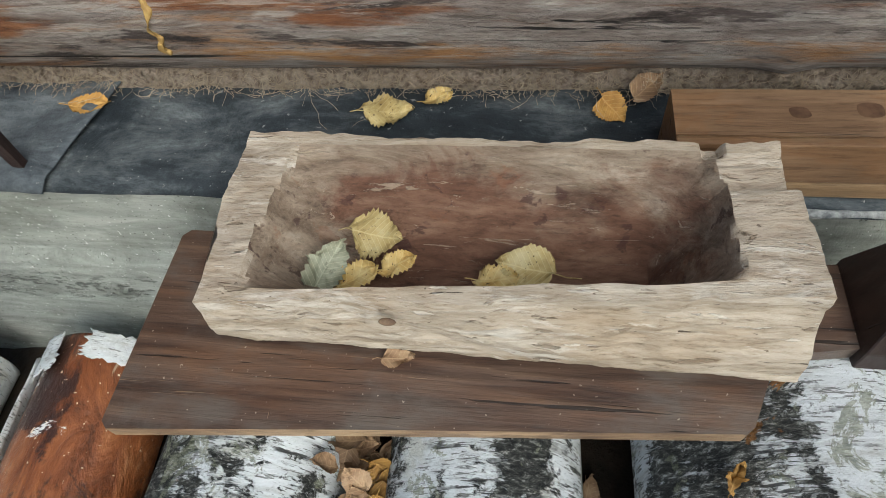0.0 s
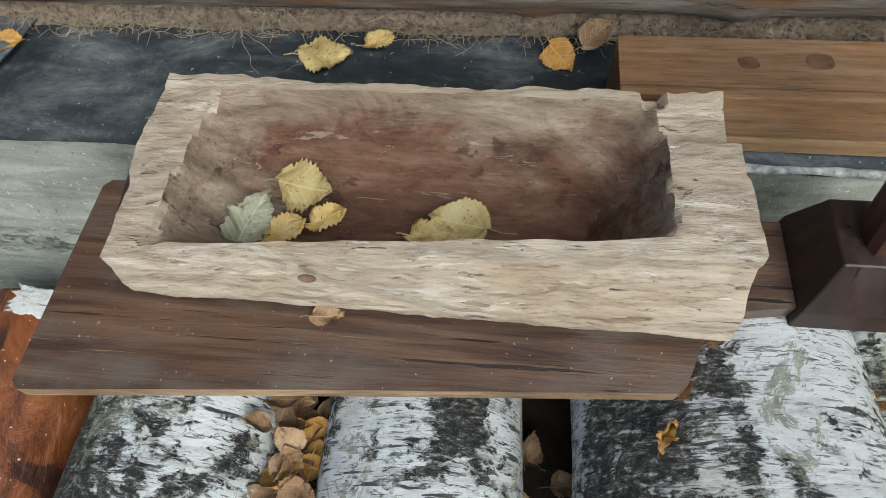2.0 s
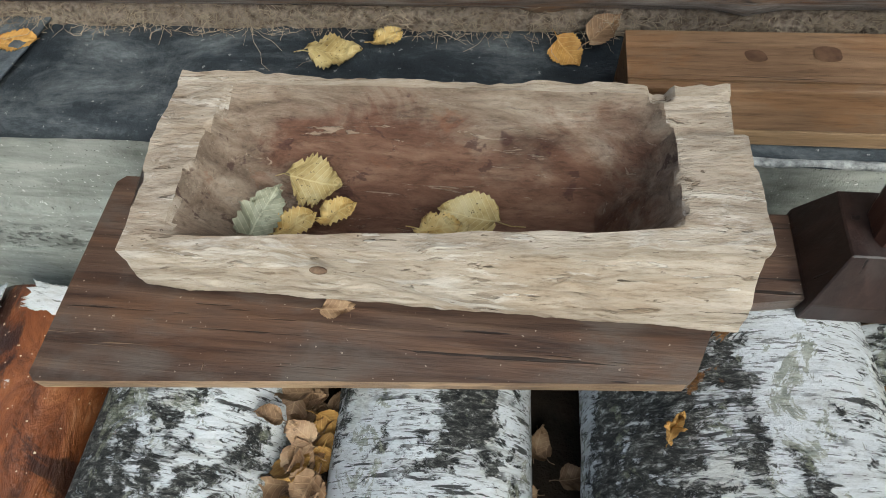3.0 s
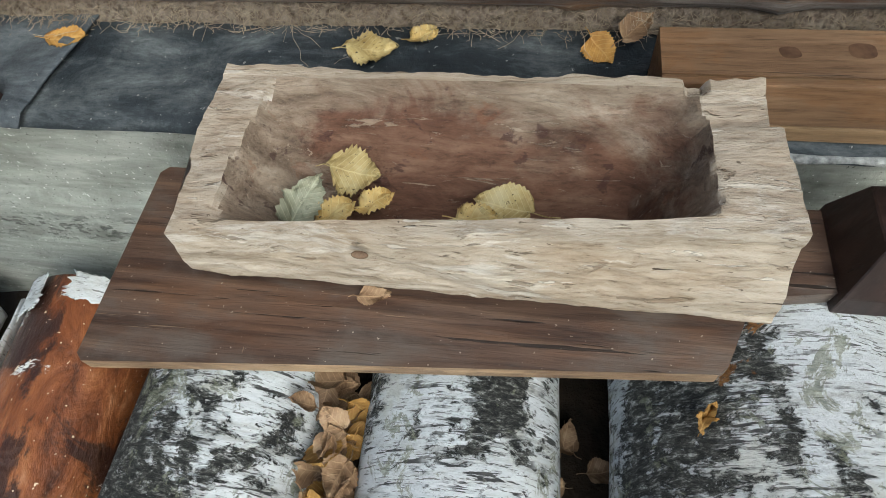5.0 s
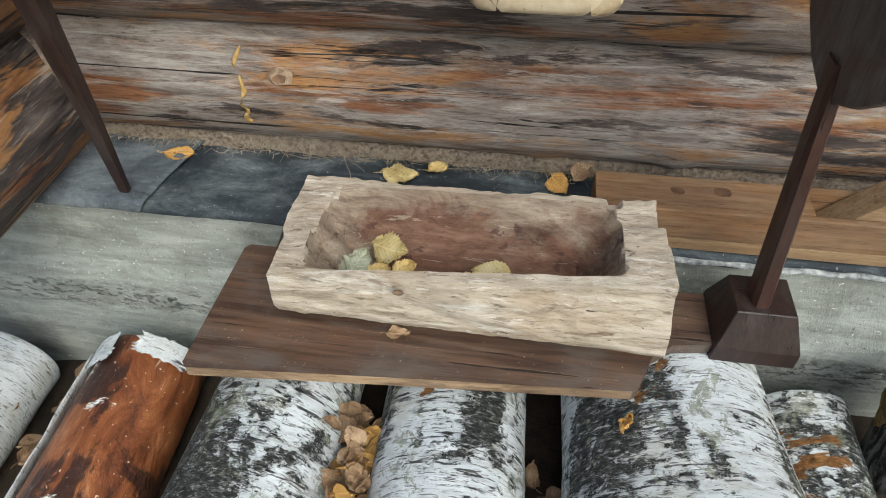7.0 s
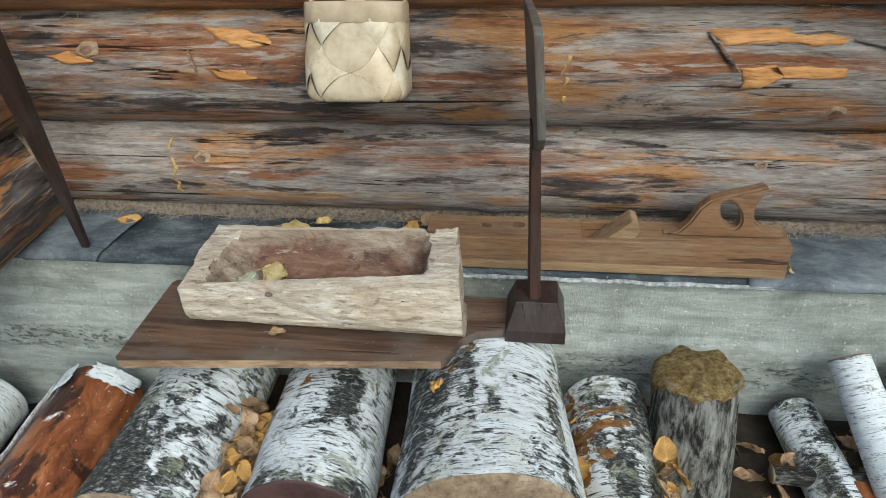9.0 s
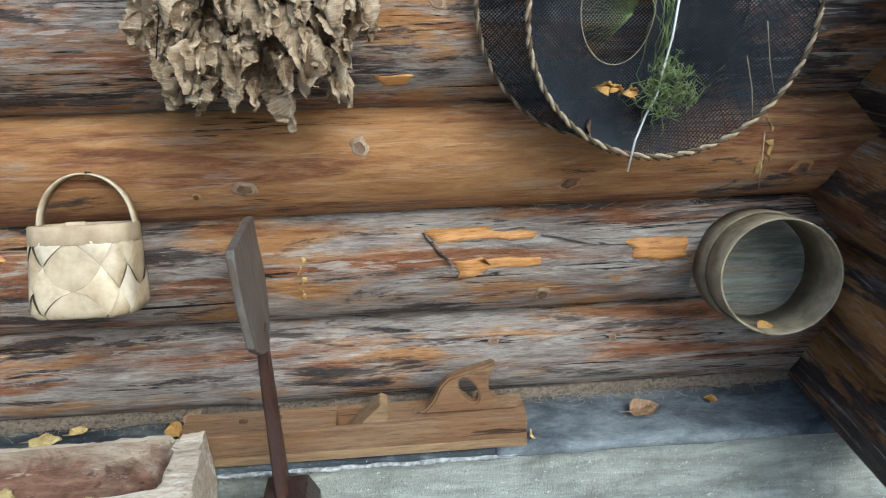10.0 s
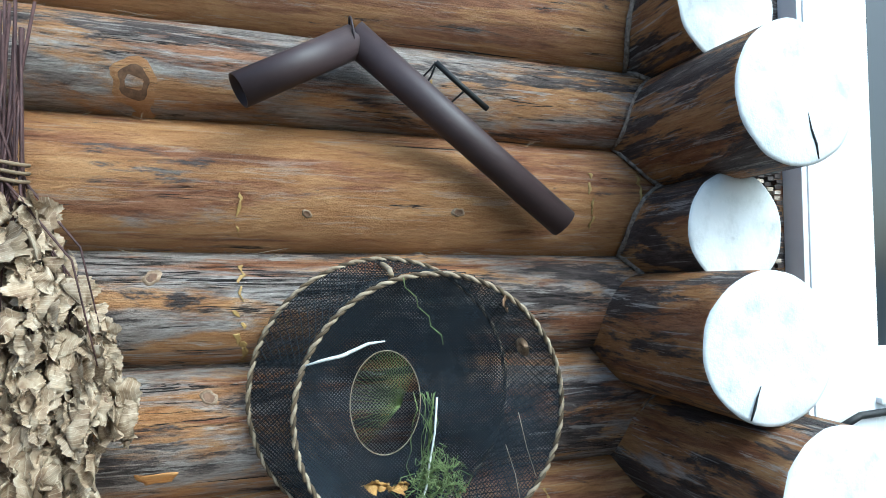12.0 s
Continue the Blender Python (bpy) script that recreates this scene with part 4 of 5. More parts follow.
# ---- woven basket ----
def build_basket():
    th = thing("bark_basket", "small woven birch-bark basket hanging on the log wall", "basket", (0.255, 0.468, 0.905))
    th.rotation_euler = (radians(-17), 0, 0)
    W, D = 0.160, 0.120

    def at(u, z, off=0.0):
        """u runs once round; a rounded square that widens a little upward."""
        a = math.tau * u
        c, s = math.cos(a), math.sin(a)
        e = 2 / (4.2 - 1.6 * min(1.0, z / 0.15))
        low = min(1.0, z / 0.016)
        k = 1.02 - 0.03 * z / 0.15 - 0.14 * (1 - low) ** 2
        return Vector(((W / 2 * k + off) * math.copysign(abs(c) ** e, c), (D / 2 * k + off) * math.copysign(abs(s) ** e, s), z))

    # shell behind the strips, its dark colour standing in for shade between them
    nu, nz = 48, 12
    verts = [at(i / nu, 0.002 + 0.148 * j / nz, -0.0022) for j in range(nz + 1) for i in range(nu)]
    faces = [(j * nu + i, j * nu + (i + 1) % nu, (j + 1) * nu + (i + 1) % nu, (j + 1) * nu + i) for j in range(nz) for i in range(nu)]
    faces.append(tuple(range(nu))[::-1])
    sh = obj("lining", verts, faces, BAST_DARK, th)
    s = sh.modifiers.new("thickness", "SOLIDIFY")
    s.thickness = 0.0015
    # diagonal strips, over and under, as lozenges
    cells, rows = 8, 4
    du, dz = 1 / cells, 0.122 / (rows - 1)
    for r in range(rows):
        for c in range(cells):
            uc, zc = (c + 0.5 * (r % 2)) * du, 0.006 + r * dz
            lean = 1 if (r % 2) else -1
            v, f = [], []
            g = 6
            for i in range(g + 1):
                for j in range(g + 1):
                    p, q = i / g * 2 - 1, j / g * 2 - 1
                    uu, zz = uc + (p + q) * du * 0.2495, zc + (p - q) * dz * 0.499
                    zz = min(max(zz, 0.001), 0.128)
                    t = p if lean > 0 else q
                    w = q if lean > 0 else p
                    off = 0.0008 + 0.0030 * (1 - t ** 4) + 0.0003 * (1 - w * w)
                    v.append(at(uu % 1.0, zz, off))
            for i in range(g):
                for j in range(g):
                    f.append((i * (g + 1) + j, i * (g + 1) + j + 1, (i + 1) * (g + 1) + j + 1, (i + 1) * (g + 1) + j))
            # lit and shaded tones of the weave come from two material copies
            obj("bark_strip", v, f, BARKBAST if lean > 0 else BAST_SHADED, th)
    # rim band, outside and inside
    v, f = [], []
    for j, (z, o) in enumerate(((0.122, 0.003), (0.124, 0.0045), (0.152, 0.0045), (0.154, 0.003), (0.154, -0.002), (0.126, -0.003))):
        for i in range(64):
            v.append(at(i / 64, z, o + 0.0006 * math.sin(i * 1.7)))
    for j in range(5):
        for i in range(64):
            k = (i + 1) % 64
            f.append((j * 64 + i, j * 64 + k, (j + 1) * 64 + k, (j + 1) * 64 + i))
    obj("rim_band", v, f, BAST_RIM, th, "browner folded bark rim")
    # handle
    v, f = [], []
    n = 28
    for i in range(n + 1):
        a = math.pi * i / n
        cx, cz = 0.078 * math.cos(a), 0.135 + 0.102 * math.sin(a) ** 0.85
        for dy, dr in ((-0.012, 0), (0.012, 0), (0.012, 0.003), (-0.012, 0.003)):
            v.append((cx + dr * math.cos(a), 0.012 + dy, cz + dr * math.sin(a)))
    for i in range(n):
        for j in range(4):
            k = (j + 1) % 4
            f.append((i * 4 + j, i * 4 + k, (i + 1) * 4 + k, (i + 1) * 4 + j))
    obj("handle", v, f, BARKBAST, th, "arched bark strip handle")
    tube("nail", [(0.01, 0.075, 0.236), (0.01, -0.002, 0.240)], 0.002, BLACK_IRON, th, "iron nail", 6)
    part("bark_tag", box_bm(-0.002, 0.028, -0.060, -0.058, 0.153, 0.160), BARKBAST, th)


build_basket()


# ---- fish trap ----
def net_mat(name, lo, hi):
    m = Mat(name, 0.8)
    m.color(m.ramp(m.noise((1, 1, 1), 9, 6), [(0.35, (0.003, 0.005, 0.008)), (0.65, (0.009, 0.014, 0.021))]))
    masks = []
    for sc in ((165, 0, 165), (165, 0, -165)):
        n = m.t.nodes.new("ShaderNodeVectorMath")
        n.operation = "DOT_PRODUCT"
        m.link(m.tc.outputs["Object"], n.inputs[0])
        n.inputs[1].default_value = sc
        fr = m.math("PINGPONG", n.outputs["Value"], 0.5)
        masks.append(m.mask(fr, 0.20, 0.14))
    thread = m.math("MAXIMUM", masks[0], masks[1])
    lit = m.math("MAXIMUM", thread, m.mask(m.noise((1, 1, 1), 7, 6), lo, hi))
    tr = m.t.nodes.new("ShaderNodeBsdfTransparent")
    mx = m.t.nodes.new("ShaderNodeMixShader")
    m.link(m.math("MULTIPLY", lit, 0.93), mx.inputs[0])
    m.link(tr.outputs[0], mx.inputs[1])
    m.link(m.b.outputs[0], mx.inputs[2])
    m.link(mx.outputs[0], m.t.nodes["Material Output"].inputs[0])
    return m.mat


def thread_mat(name, c1, c2):
    return plain(name, c1, c2, 80, 0.8)


NET = net_mat("black_netting", 0.34, 0.66)
NET_THIN = net_mat("thin_black_netting", 0.50, 0.80)
GREEN_NET = thread_mat("green_twine", (0.10, 0.14, 0.045), (0.24, 0.29, 0.11))
WHITE_CORD = thread_mat("white_cord", (0.50, 0.49, 0.46), (0.72, 0.71, 0.68))
DARK_THREAD = thread_mat("dark_net_thread", (0.008, 0.010, 0.012), (0.03, 0.035, 0.04))


def twisted_hoop(name, c, rx, rz, parent, twist=38, r=0.0031, dy=0.0):
    """Two cords twisted round a hoop in the x-z plane."""
    hoop = new(name)
    hoop.parent = parent
    n = 320
    for ph, mat, nm in ((0.0, ROPE_A, "pale_strand"), (math.pi, ROPE_B, "dark_strand")):
        pts = []
        for i in range(n):
            a = math.tau * i / n
            w = twist * a + ph
            rr = r * 0.75 * math.cos(w)
            pts.append((c[0] + (rx + rr) * math.cos(a), c[1] + r * 0.75 * math.sin(w) + dy * math.cos(a), c[2] + (rz + rr) * math.sin(a)))
        tube(nm, pts, r, mat, hoop, "", 6, True)
    return hoop


def build_trap():
    th = thing("fish_trap", "round black-netted fishing trap with twisted-cord hoops on the wall", "fish trap", (0, 0, 0))
    F, B = Vector((1.216, 0.432, 1.374)), Vector((1.155, 0.535, 1.393))
    twisted_hoop("front_hoop", F, 0.227, 0.220, th)
    twisted_hoop("back_hoop", B, 0.228, 0.228, th)
    # side netting as threads
    chunks, n = [], 84
    for k in (1, -1):
        for i in range(n):
            a0 = math.tau * i / n
            pts = []
            for s in range(4):
                t = s / 3
                a = a0 + k * t * 0.45
                c = F.lerp(B, t)
                r = 0.2275 - 0.012 * math.sin(math.pi * t)
                pts.append((c.x + r * math.cos(a), c.y, c.z + r * math.sin(a)))
            chunks.append(tube_mesh(pts, 0.0008, 3))
    v, f = merged(chunks)
    tagged(obj("side_netting", v, f, DARK_THREAD, th), kind="stuff")
    # front netting drawn in to the throat ring
    T = Vector((1.145, 0.492, 1.380))
    nr, ns = 12, 72
    verts = []
    for j in range(nr + 1):
        t = j / nr
        for i in range(ns):
            a = math.tau * i / ns
            c = F.lerp(T, t)
            rx = 0.225 + (0.060 - 0.225) * t
            rz = 0.218 + (0.086 - 0.218) * t
            sag = 0.006 * math.sin(math.pi * t) * (1 + 0.6 * math.sin(5 * a))
            verts.append((c.x + rx * math.cos(a), c.y + sag, c.z + rz * math.sin(a)))
    faces = [(j * ns + i, j * ns + (i + 1) % ns, (j + 1) * ns + (i + 1) % ns, (j + 1) * ns + i) for j in range(nr) for i in range(ns)]
    obj("front_netting", verts, faces, NET, th, "dense black net drawn in to a throat")
    verts = [(B.x, B.y - 0.004, B.z)]
    faces = []
    for j in range(1, 9):
        for i in range(ns):
            a = math.tau * i / ns
            r = 0.226 * j / 8
            verts.append((B.x + r * math.cos(a), B.y - 0.004 - 0.006 * math.sin(3 * a + j), B.z + r * math.sin(a)))
    for i in range(ns):
        faces.append((0, 1 + i, 1 + (i + 1) % ns))
        for j in range(7):
            faces.append((1 + j * ns + i, 1 + (j + 1) * ns + i, 1 + (j + 1) * ns + (i + 1) % ns, 1 + j * ns + (i + 1) % ns))
    obj("back_netting", verts, faces, NET_THIN, th, "thin black net")
    tube("throat_ring", [(T.x + 0.060 * math.cos(a), T.y - 0.004, T.z + 0.086 * math.sin(a)) for a in [math.tau * i / 40 for i in range(40)]], 0.0009, ROPE_A, th, "thin pale wire ring", 5, True)
    rnd = random.Random(5)
    # the threads within the throat
    chunks = []
    for i in range(34):
        a = math.pi * (0.20 + 1.1 * i / 33)
        chunks.append(tube_mesh([(T.x + 0.059 * math.cos(a), T.y - 0.003, T.z + 0.085 * math.sin(a)), (T.x + 0.03, T.y + 0.012, T.z - 0.01)], 0.0004, 3))
    v, f = merged(chunks)
    tagged(obj("throat_threads", v, f, GREEN_NET, th), kind="stuff")
    # bunch of green twine
    chunks = []
    c = Vector((1.214, 0.425, 1.262))
    for i in range(150):
        d = Vector((rnd.gauss(0, 1), rnd.gauss(0, 0.5), rnd.gauss(0, 1))).normalized()
        r = 0.042 * rnd.uniform(0.4, 1.0)
        p = c + Vector((d.x * r * 1.1, d.y * r * 0.5, d.z * r))
        pts = [p]
        for s in range(5):
            p = p + Vector((rnd.uniform(-1, 1), rnd.uniform(-0.6, 0.6), rnd.uniform(-1, 1))) * 0.012
            pts.append(p)
        chunks.append(tube_mesh(pts, 0.0008, 3))
    for i in range(14):
        x = 1.190 + rnd.uniform(-0.016, 0.022)
        pts = [(x + rnd.uniform(-0.008, 0.008), 0.434 + rnd.uniform(-0.01, 0.02), 1.40 - 0.14 * s / 6) for s in range(7)]
        chunks.append(tube_mesh(pts, 0.0008, 3))
    v, f = merged(chunks)
    tagged(obj("twine_tangle", v, f, GREEN_NET, th, "tangled green twine"), kind="stuff")
    tube("white_cord", [(1.214, 0.425, 1.395), (1.210, 0.424, 1.34), (1.200, 0.422, 1.29), (1.194, 0.42, 1.255), (1.18, 0.42, 1.225), (1.166, 0.418, 1.185), (1.158, 0.416, 1.135)], 0.0018, WHITE_CORD, th, "white drawstring", 6)
    tube("paper_tag", [(1.005, 0.424, 1.455), (1.03, 0.421, 1.462), (1.06, 0.419, 1.468), (1.10, 0.42, 1.485), (1.128, 0.423, 1.488)], [0.0012, 0.0026, 0.0032, 0.0026, 0.0012], WHITE_CORD, th, "white twisted tag", 5)
    tube("dark_seam", [(1.155 + 0.012 * i + 0.004 * (-1) ** i, 0.428 + 0.004 * i, 1.588 - 0.016 * i) for i in range(8)], 0.0011, GREEN_NET, th, "green mending thread", 4)
    for pts in ([(1.36, 0.43, 1.36), (1.375, 0.43, 1.30), (1.392, 0.43, 1.25)], [(1.335, 0.428, 1.31), (1.352, 0.428, 1.26), (1.36, 0.426, 1.215)], [(1.385, 0.425, 1.19), (1.39, 0.425, 1.12), (1.402, 0.44, 1.08)]):
        tube("loose_thread", pts, 0.0008, ROPE_A, th, "", 4)
    tube("hanger", [(1.14, 0.432, 1.592), (1.142, 0.45, 1.60), (1.145, 0.50, 1.608), (1.15, 0.565, 1.615)], 0.005, ROPE_A, th, "pale cord loop", 6)


build_trap()


# ---- sieve ----
def build_sieve():
    th = thing("round_sieve", "old bentwood sieve hanging in the log corner", "sieve", (1.470, 0.487, 0.911))
    th.rotation_euler = (radians(-14), 0, radians(-8))
    n = 64

    def band(name, r, t, y0, y1, label=""):
        v, f = [], []
        for y, rr in ((y0, r), (y1, r), (y1, r - t), (y0, r - t)):
            for i in range(n):
                a = math.tau * i / n
                v.append((rr * math.cos(a), y, rr * math.sin(a)))
        for j in range(4):
            for i in range(n):
                k, j2 = (i + 1) % n, (j + 1) % 4
                f.append((j * n + i, j * n + k, j2 * n + k, j2 * n + i))
        obj(name, v, f, SIEVE, th, label)

    band("hoop", 0.107, 0.004, -0.075, 0.055)
    band("outer_hoop", 0.112, 0.0045, -0.005, 0.057, "wider clamping hoop")
    m = Mat("sieve_gauze", 0.6)
    m.color(m.ramp(m.noise((1, 1, 1), 20), [(0.3, (0.15, 0.155, 0.125)), (0.7, (0.30, 0.31, 0.26))]))
    tr = m.t.nodes.new("ShaderNodeBsdfTransparent")
    mx = m.t.nodes.new("ShaderNodeMixShader")
    mx.inputs[0].default_value = 0.50
    m.link(tr.outputs[0], mx.inputs[1])
    m.link(m.b.outputs[0], mx.inputs[2])
    m.link(mx.outputs[0], m.t.nodes["Material Output"].inputs[0])
    verts = [(0, 0.050, 0)] + [(0.104 * math.cos(math.tau * i / n), 0.050, 0.104 * math.sin(math.tau * i / n)) for i in range(n)]
    obj("gauze", verts, [(0, 1 + i, 1 + (i + 1) % n) for i in range(n)], m.mat, th, "dusty grey-green wire gauze")


build_sieve()


# ---- drainpipe elbow ----
def build_pipe():
    th = thing("drainpipe", "bent brown metal drainpipe elbow fixed across the logs", "drainpipe", (0, 0, 0))
    R = 0.029

    def barrel(name, a, b):
        a, b = Vector(a), Vector(b)
        d = (b - a).normalized()
        s = d.cross(Vector((0, 1, 0))).normalized()
        w = s.cross(d)
        v, f, n = [], [], 32
        for p, r in ((a, R), (b, R), (b, R - 0.0025), (a, R - 0.0025)):
            for i in range(n):
                t = math.tau * i / n
                v.append(p + r * (math.cos(t) * s + math.sin(t) * w))
        for j in range(4):
            for i in range(n):
                k, j2 = (i + 1) % n, (j + 1) % 4
                f.append((j * n + i, j * n + k, j2 * n + k, j2 * n + i))
        return obj(name, v, f, PIPE, th)

    barrel("long_leg", (1.088, 0.505, 2.003), (1.492, 0.505, 1.690))
    barrel("short_leg", (1.092, 0.505, 1.992), (0.905, 0.480, 1.882))
    tube("mitre_seam", [(1.090 + 0.004 * math.cos(a) - 0.0105 * math.sin(a) * 0.5, 0.505 + 0.0302 * math.cos(a), 1.998 + 0.0335 * math.sin(a)) for a in [math.tau * i / 28 for i in range(28)]], 0.0022, PIPE, th, "", 5, True)


build_pipe()
hook = thing("iron_hook", "thin dark iron latch hook nailed to the logs", "hook", (0, 0, 0))
tube("rod", [(1.243, 0.515, 1.975), (1.29, 0.515, 1.938), (1.343, 0.515, 1.898)], 0.0055, BLACK_IRON, hook, "", 8)
for pts in ([(1.243, 0.515, 1.975), (1.236, 0.53, 1.965), (1.226, 0.565, 1.955)], [(1.245, 0.515, 1.975), (1.24, 0.535, 1.955), (1.236, 0.56, 1.945)], [(1.30, 0.515, 1.93), (1.285, 0.56, 1.915)]):
    tube("prong", pts, 0.002, BLACK_IRON, hook, "", 6)


# ---- second stem leaning in the corner ----
bar = thing("iron_bar", "tapering rusty brown bar standing on the felt by the corner", "bar", (0, 0, 0))
v, f = [], []
for s, (w, d) in enumerate(((0.007, 0.005), (0.011, 0.008), (0.016, 0.011), (0.021, 0.013), (0.024, 0.015))):
    z = 0.568 + 0.16 * s
    x, y = -0.38 + 0.012 * s - 0.002 * s * s, 0.462 - 0.010 * s
    v += [(x - w, y - d, z), (x + w, y - d, z), (x + w, y + d, z), (x - w, y + d, z)]
for s in range(4):
    for i in range(4):
        f.append((s * 4 + i, s * 4 + (i + 1) % 4, s * 4 + 4 + (i + 1) % 4, s * 4 + 4 + i))
f += [(3, 2, 1, 0), (16, 17, 18, 19)]
obj("shaft", v, f, IRONWOOD, bar, "", False)


# ---- knots, bare patches and resin on the wall logs ----
def wall_front(z):
    """y of the wall's face at height z."""
    for lo, hi in zip(SEAMS, SEAMS[1:]):
        if lo <= z <= hi:
            r, c = 0.545 * (hi - lo), (lo + hi) / 2
            return CREST + r - math.sqrt(max(0.0, r * r - (z - c) ** 2))
    return CREST + 0.06


WALL = bpy.data.objects["wall_north"]


def wall_knot(x, z, r=0.014, pale=True):
    n, verts, faces, idx = 22, [], [], []
    for k, (f, d) in enumerate(((1.35, -0.004), (1.0, 0.0008), (0.72, 0.0016), (0.5, 0.0004))):
        for i in range(n):
            a = math.tau * i / n
            rr = r * f * (1 + 0.18 * math.sin(2 * a + x * 40) + 0.08 * math.sin(5 * a + z * 50))
            px, pz = x + rr * 1.25 * math.cos(a), z + rr * math.sin(a)
            verts.append((px, wall_front(pz) - d - 0.002, pz))
    for k in range(3):
        for i in range(n):
            j = (i + 1) % n
            faces.append((k * n + i, k * n + j, (k + 1) * n + j, (k + 1) * n + i))
            idx.append(0 if k < 2 else 1)
    faces.append(tuple(range(3 * n, 4 * n)))
    idx.append(1)
    obj("knot", verts, faces, [PALEWOOD if pale else WALL_WARM, KNOT_DARK], WALL, "pale ringed knot", True, idx)


KNOT_DARK = plain("knot_heart", (0.05, 0.025, 0.014), (0.22, 0.125, 0.07), 60, 0.6)
for x, z, r, pale in ((-0.122, 0.733, 0.010, True), (1.066, 0.842, 0.013, True), (0.518, 1.088, 0.013, True), (0.97, 0.741, 0.008, True), (1.105, 1.074, 0.015, False),
                      (1.552, 1.085, 0.016, False), (0.724, 1.155, 0.012, True), (-0.289, 0.956, 0.012, True), (0.432, 1.076, 0.006, False), (1.022, 1.699, 0.006, True), (0.866, 1.392, 0.010, True),
                      (0.777, 1.589, 0.009, True), (0.745, 1.905, 0.030, False), (1.30, 1.71, 0.008, True), (1.22, 0.735, 0.007, True)):
    wall_knot(x, z, r, pale)


def wall_patch(name, outline, mat, label, lift=0.0016):
    """A thin flake that follows the round of the log."""
    cx, cz = sum(p[0] for p in outline) / len(outline), sum(p[1] for p in outline) / len(outline)
    dense = []
    for (xa, za), (xb, zb) in zip(outline, outline[1:] + outline[:1]):
        for k in range(6):
            t = k / 6
            px, pz = xa + (xb - xa) * t, za + (zb - za) * t
            w = 0.006 * wob((px, pz, 0), 70, 3)
            dense.append((px + 2.0 * w, pz + 0.8 * w))
    n = len(dense)
    verts, faces = [], []
    for f, d in ((1.03, -0.003), (1.0, lift), (0.66, lift), (0.33, lift)):
        for x, z in dense:
            px, pz = cx + (x - cx) * f, cz + (z - cz) * f
            verts.append((px, wall_front(pz) - d, pz))
    verts.append((cx, wall_front(cz) - lift, cz))
    for k in range(3):
        for i in range(n):
            j = (i + 1) % n
            faces.append((k * n + i, k * n + j, (k + 1) * n + j, (k + 1) * n + i))
    faces += [(3 * n + i, 3 * n + (i + 1) % n, 4 * n) for i in range(n)]
    obj(name, verts, faces, mat, WALL, label)


for out in ([(0.835, 0.984), (0.93, 0.985), (1.055, 0.972), (1.04, 0.962), (0.94, 0.966), (0.86, 0.962)], [(0.885, 0.928), (0.96, 0.932), (1.058, 0.928), (1.052, 0.912), (0.95, 0.914), (0.93, 0.896), (0.90, 0.894)],
            [(1.232, 0.955), (1.35, 0.952), (1.345, 0.915), (1.30, 0.910), (1.24, 0.922)], [(-0.06, 0.992), (0.03, 0.985), (0.078, 0.965), (0.02, 0.957), (-0.03, 0.972)],
            [(-0.062, 0.926), (0.02, 0.921), (0.035, 0.905), (-0.02, 0.902)], [(-0.37, 0.948), (-0.33, 0.952), (-0.28, 0.935), (-0.34, 0.930)],
            [(0.66, 1.372), (0.76, 1.368), (0.75, 1.35), (0.68, 1.345)], [(0.755, 1.278), (0.82, 1.275), (0.815, 1.262), (0.77, 1.258)]):
    wall_patch("bare_patch", out, ORANGE, "fresh orange wood where bark flaked off")
rr = random.Random(12)
for x, z0, z1, w in ((0.912, 1.47, 1.61, 0.007), (0.908, 1.655, 1.73, 0.002), (-0.185, 0.66, 0.765, 0.004), (0.60, 0.87, 0.95, 0.006), (1.47, 1.09, 1.18, 0.013), (1.585, 1.69, 1.80, 0.004), (1.25, 1.895, 1.955, 0.004), (1.70, 1.70, 1.80, 0.004)):
    z = z1
    while z > z0:
        h, cx = rr.uniform(0.012, 0.035), x + rr.uniform(-1, 1) * w
        ww = w * rr.uniform(0.25, 0.8)
        wall_patch("resin_streak", [(cx - ww, z), (cx + ww * 0.7, z), (cx + ww, z - h * 0.6), (cx + ww * 0.3, z - h), (cx - ww * 0.6, z - h * 0.7)], RESIN, "yellow dried resin run", 0.003)
        z -= h * rr.uniform(0.7, 1.6)
# loose splinters
for pts in ([(0.832, 0.983), (0.862, 0.950), (0.886, 0.925)], [(-0.085, 0.958), (-0.079, 0.94), (-0.072, 0.920)], [(1.06, 0.972), (1.12, 0.962), (1.17, 0.950)]):
    tube("splinter", [(x, wall_front(z) - 0.008, z) for x, z in pts], [0.002, 0.004, 0.002], WALL_GREY, WALL, "lifted bark splinter", 5)


# ---- tow in the corner joints ----
def corner_tow(name, rows, side):
    seam = tagged(new(name), "beige tow caulking round the corner logs", "caulking", kind="structure")
    for x, z, r in rows:
        pts = []
        for k in range(25):
            a = radians(-84 + 168 * k / 24)
            px, pz = x + side * (r + 0.002) * math.cos(a), z + (r + 0.002) * math.sin(a)
            pts.append((px + 0.003 * wob((px, pz, 0), 40, 1), wall_front(pz) - 0.010 + 0.003 * wob((pz, px, 0), 50, 2), pz))
        tube("tow_roll", pts, 0.0060, TOW, seam, "", 6)


corner_tow("caulking_east", [(1.775, 0.845, 0.112), (1.768, 1.035, 0.118), (1.785, 1.245, 0.118), (1.75, 1.475, 0.122), (1.785, 1.675, 0.108), (1.797, 1.895, 0.125), (1.79, 2.11, 0.115)], -1)
corner_tow("caulking_west", [(-0.58, 0.665, 0.115), (-0.58, 0.885, 0.115), (-0.58, 1.10, 0.115)], 1)


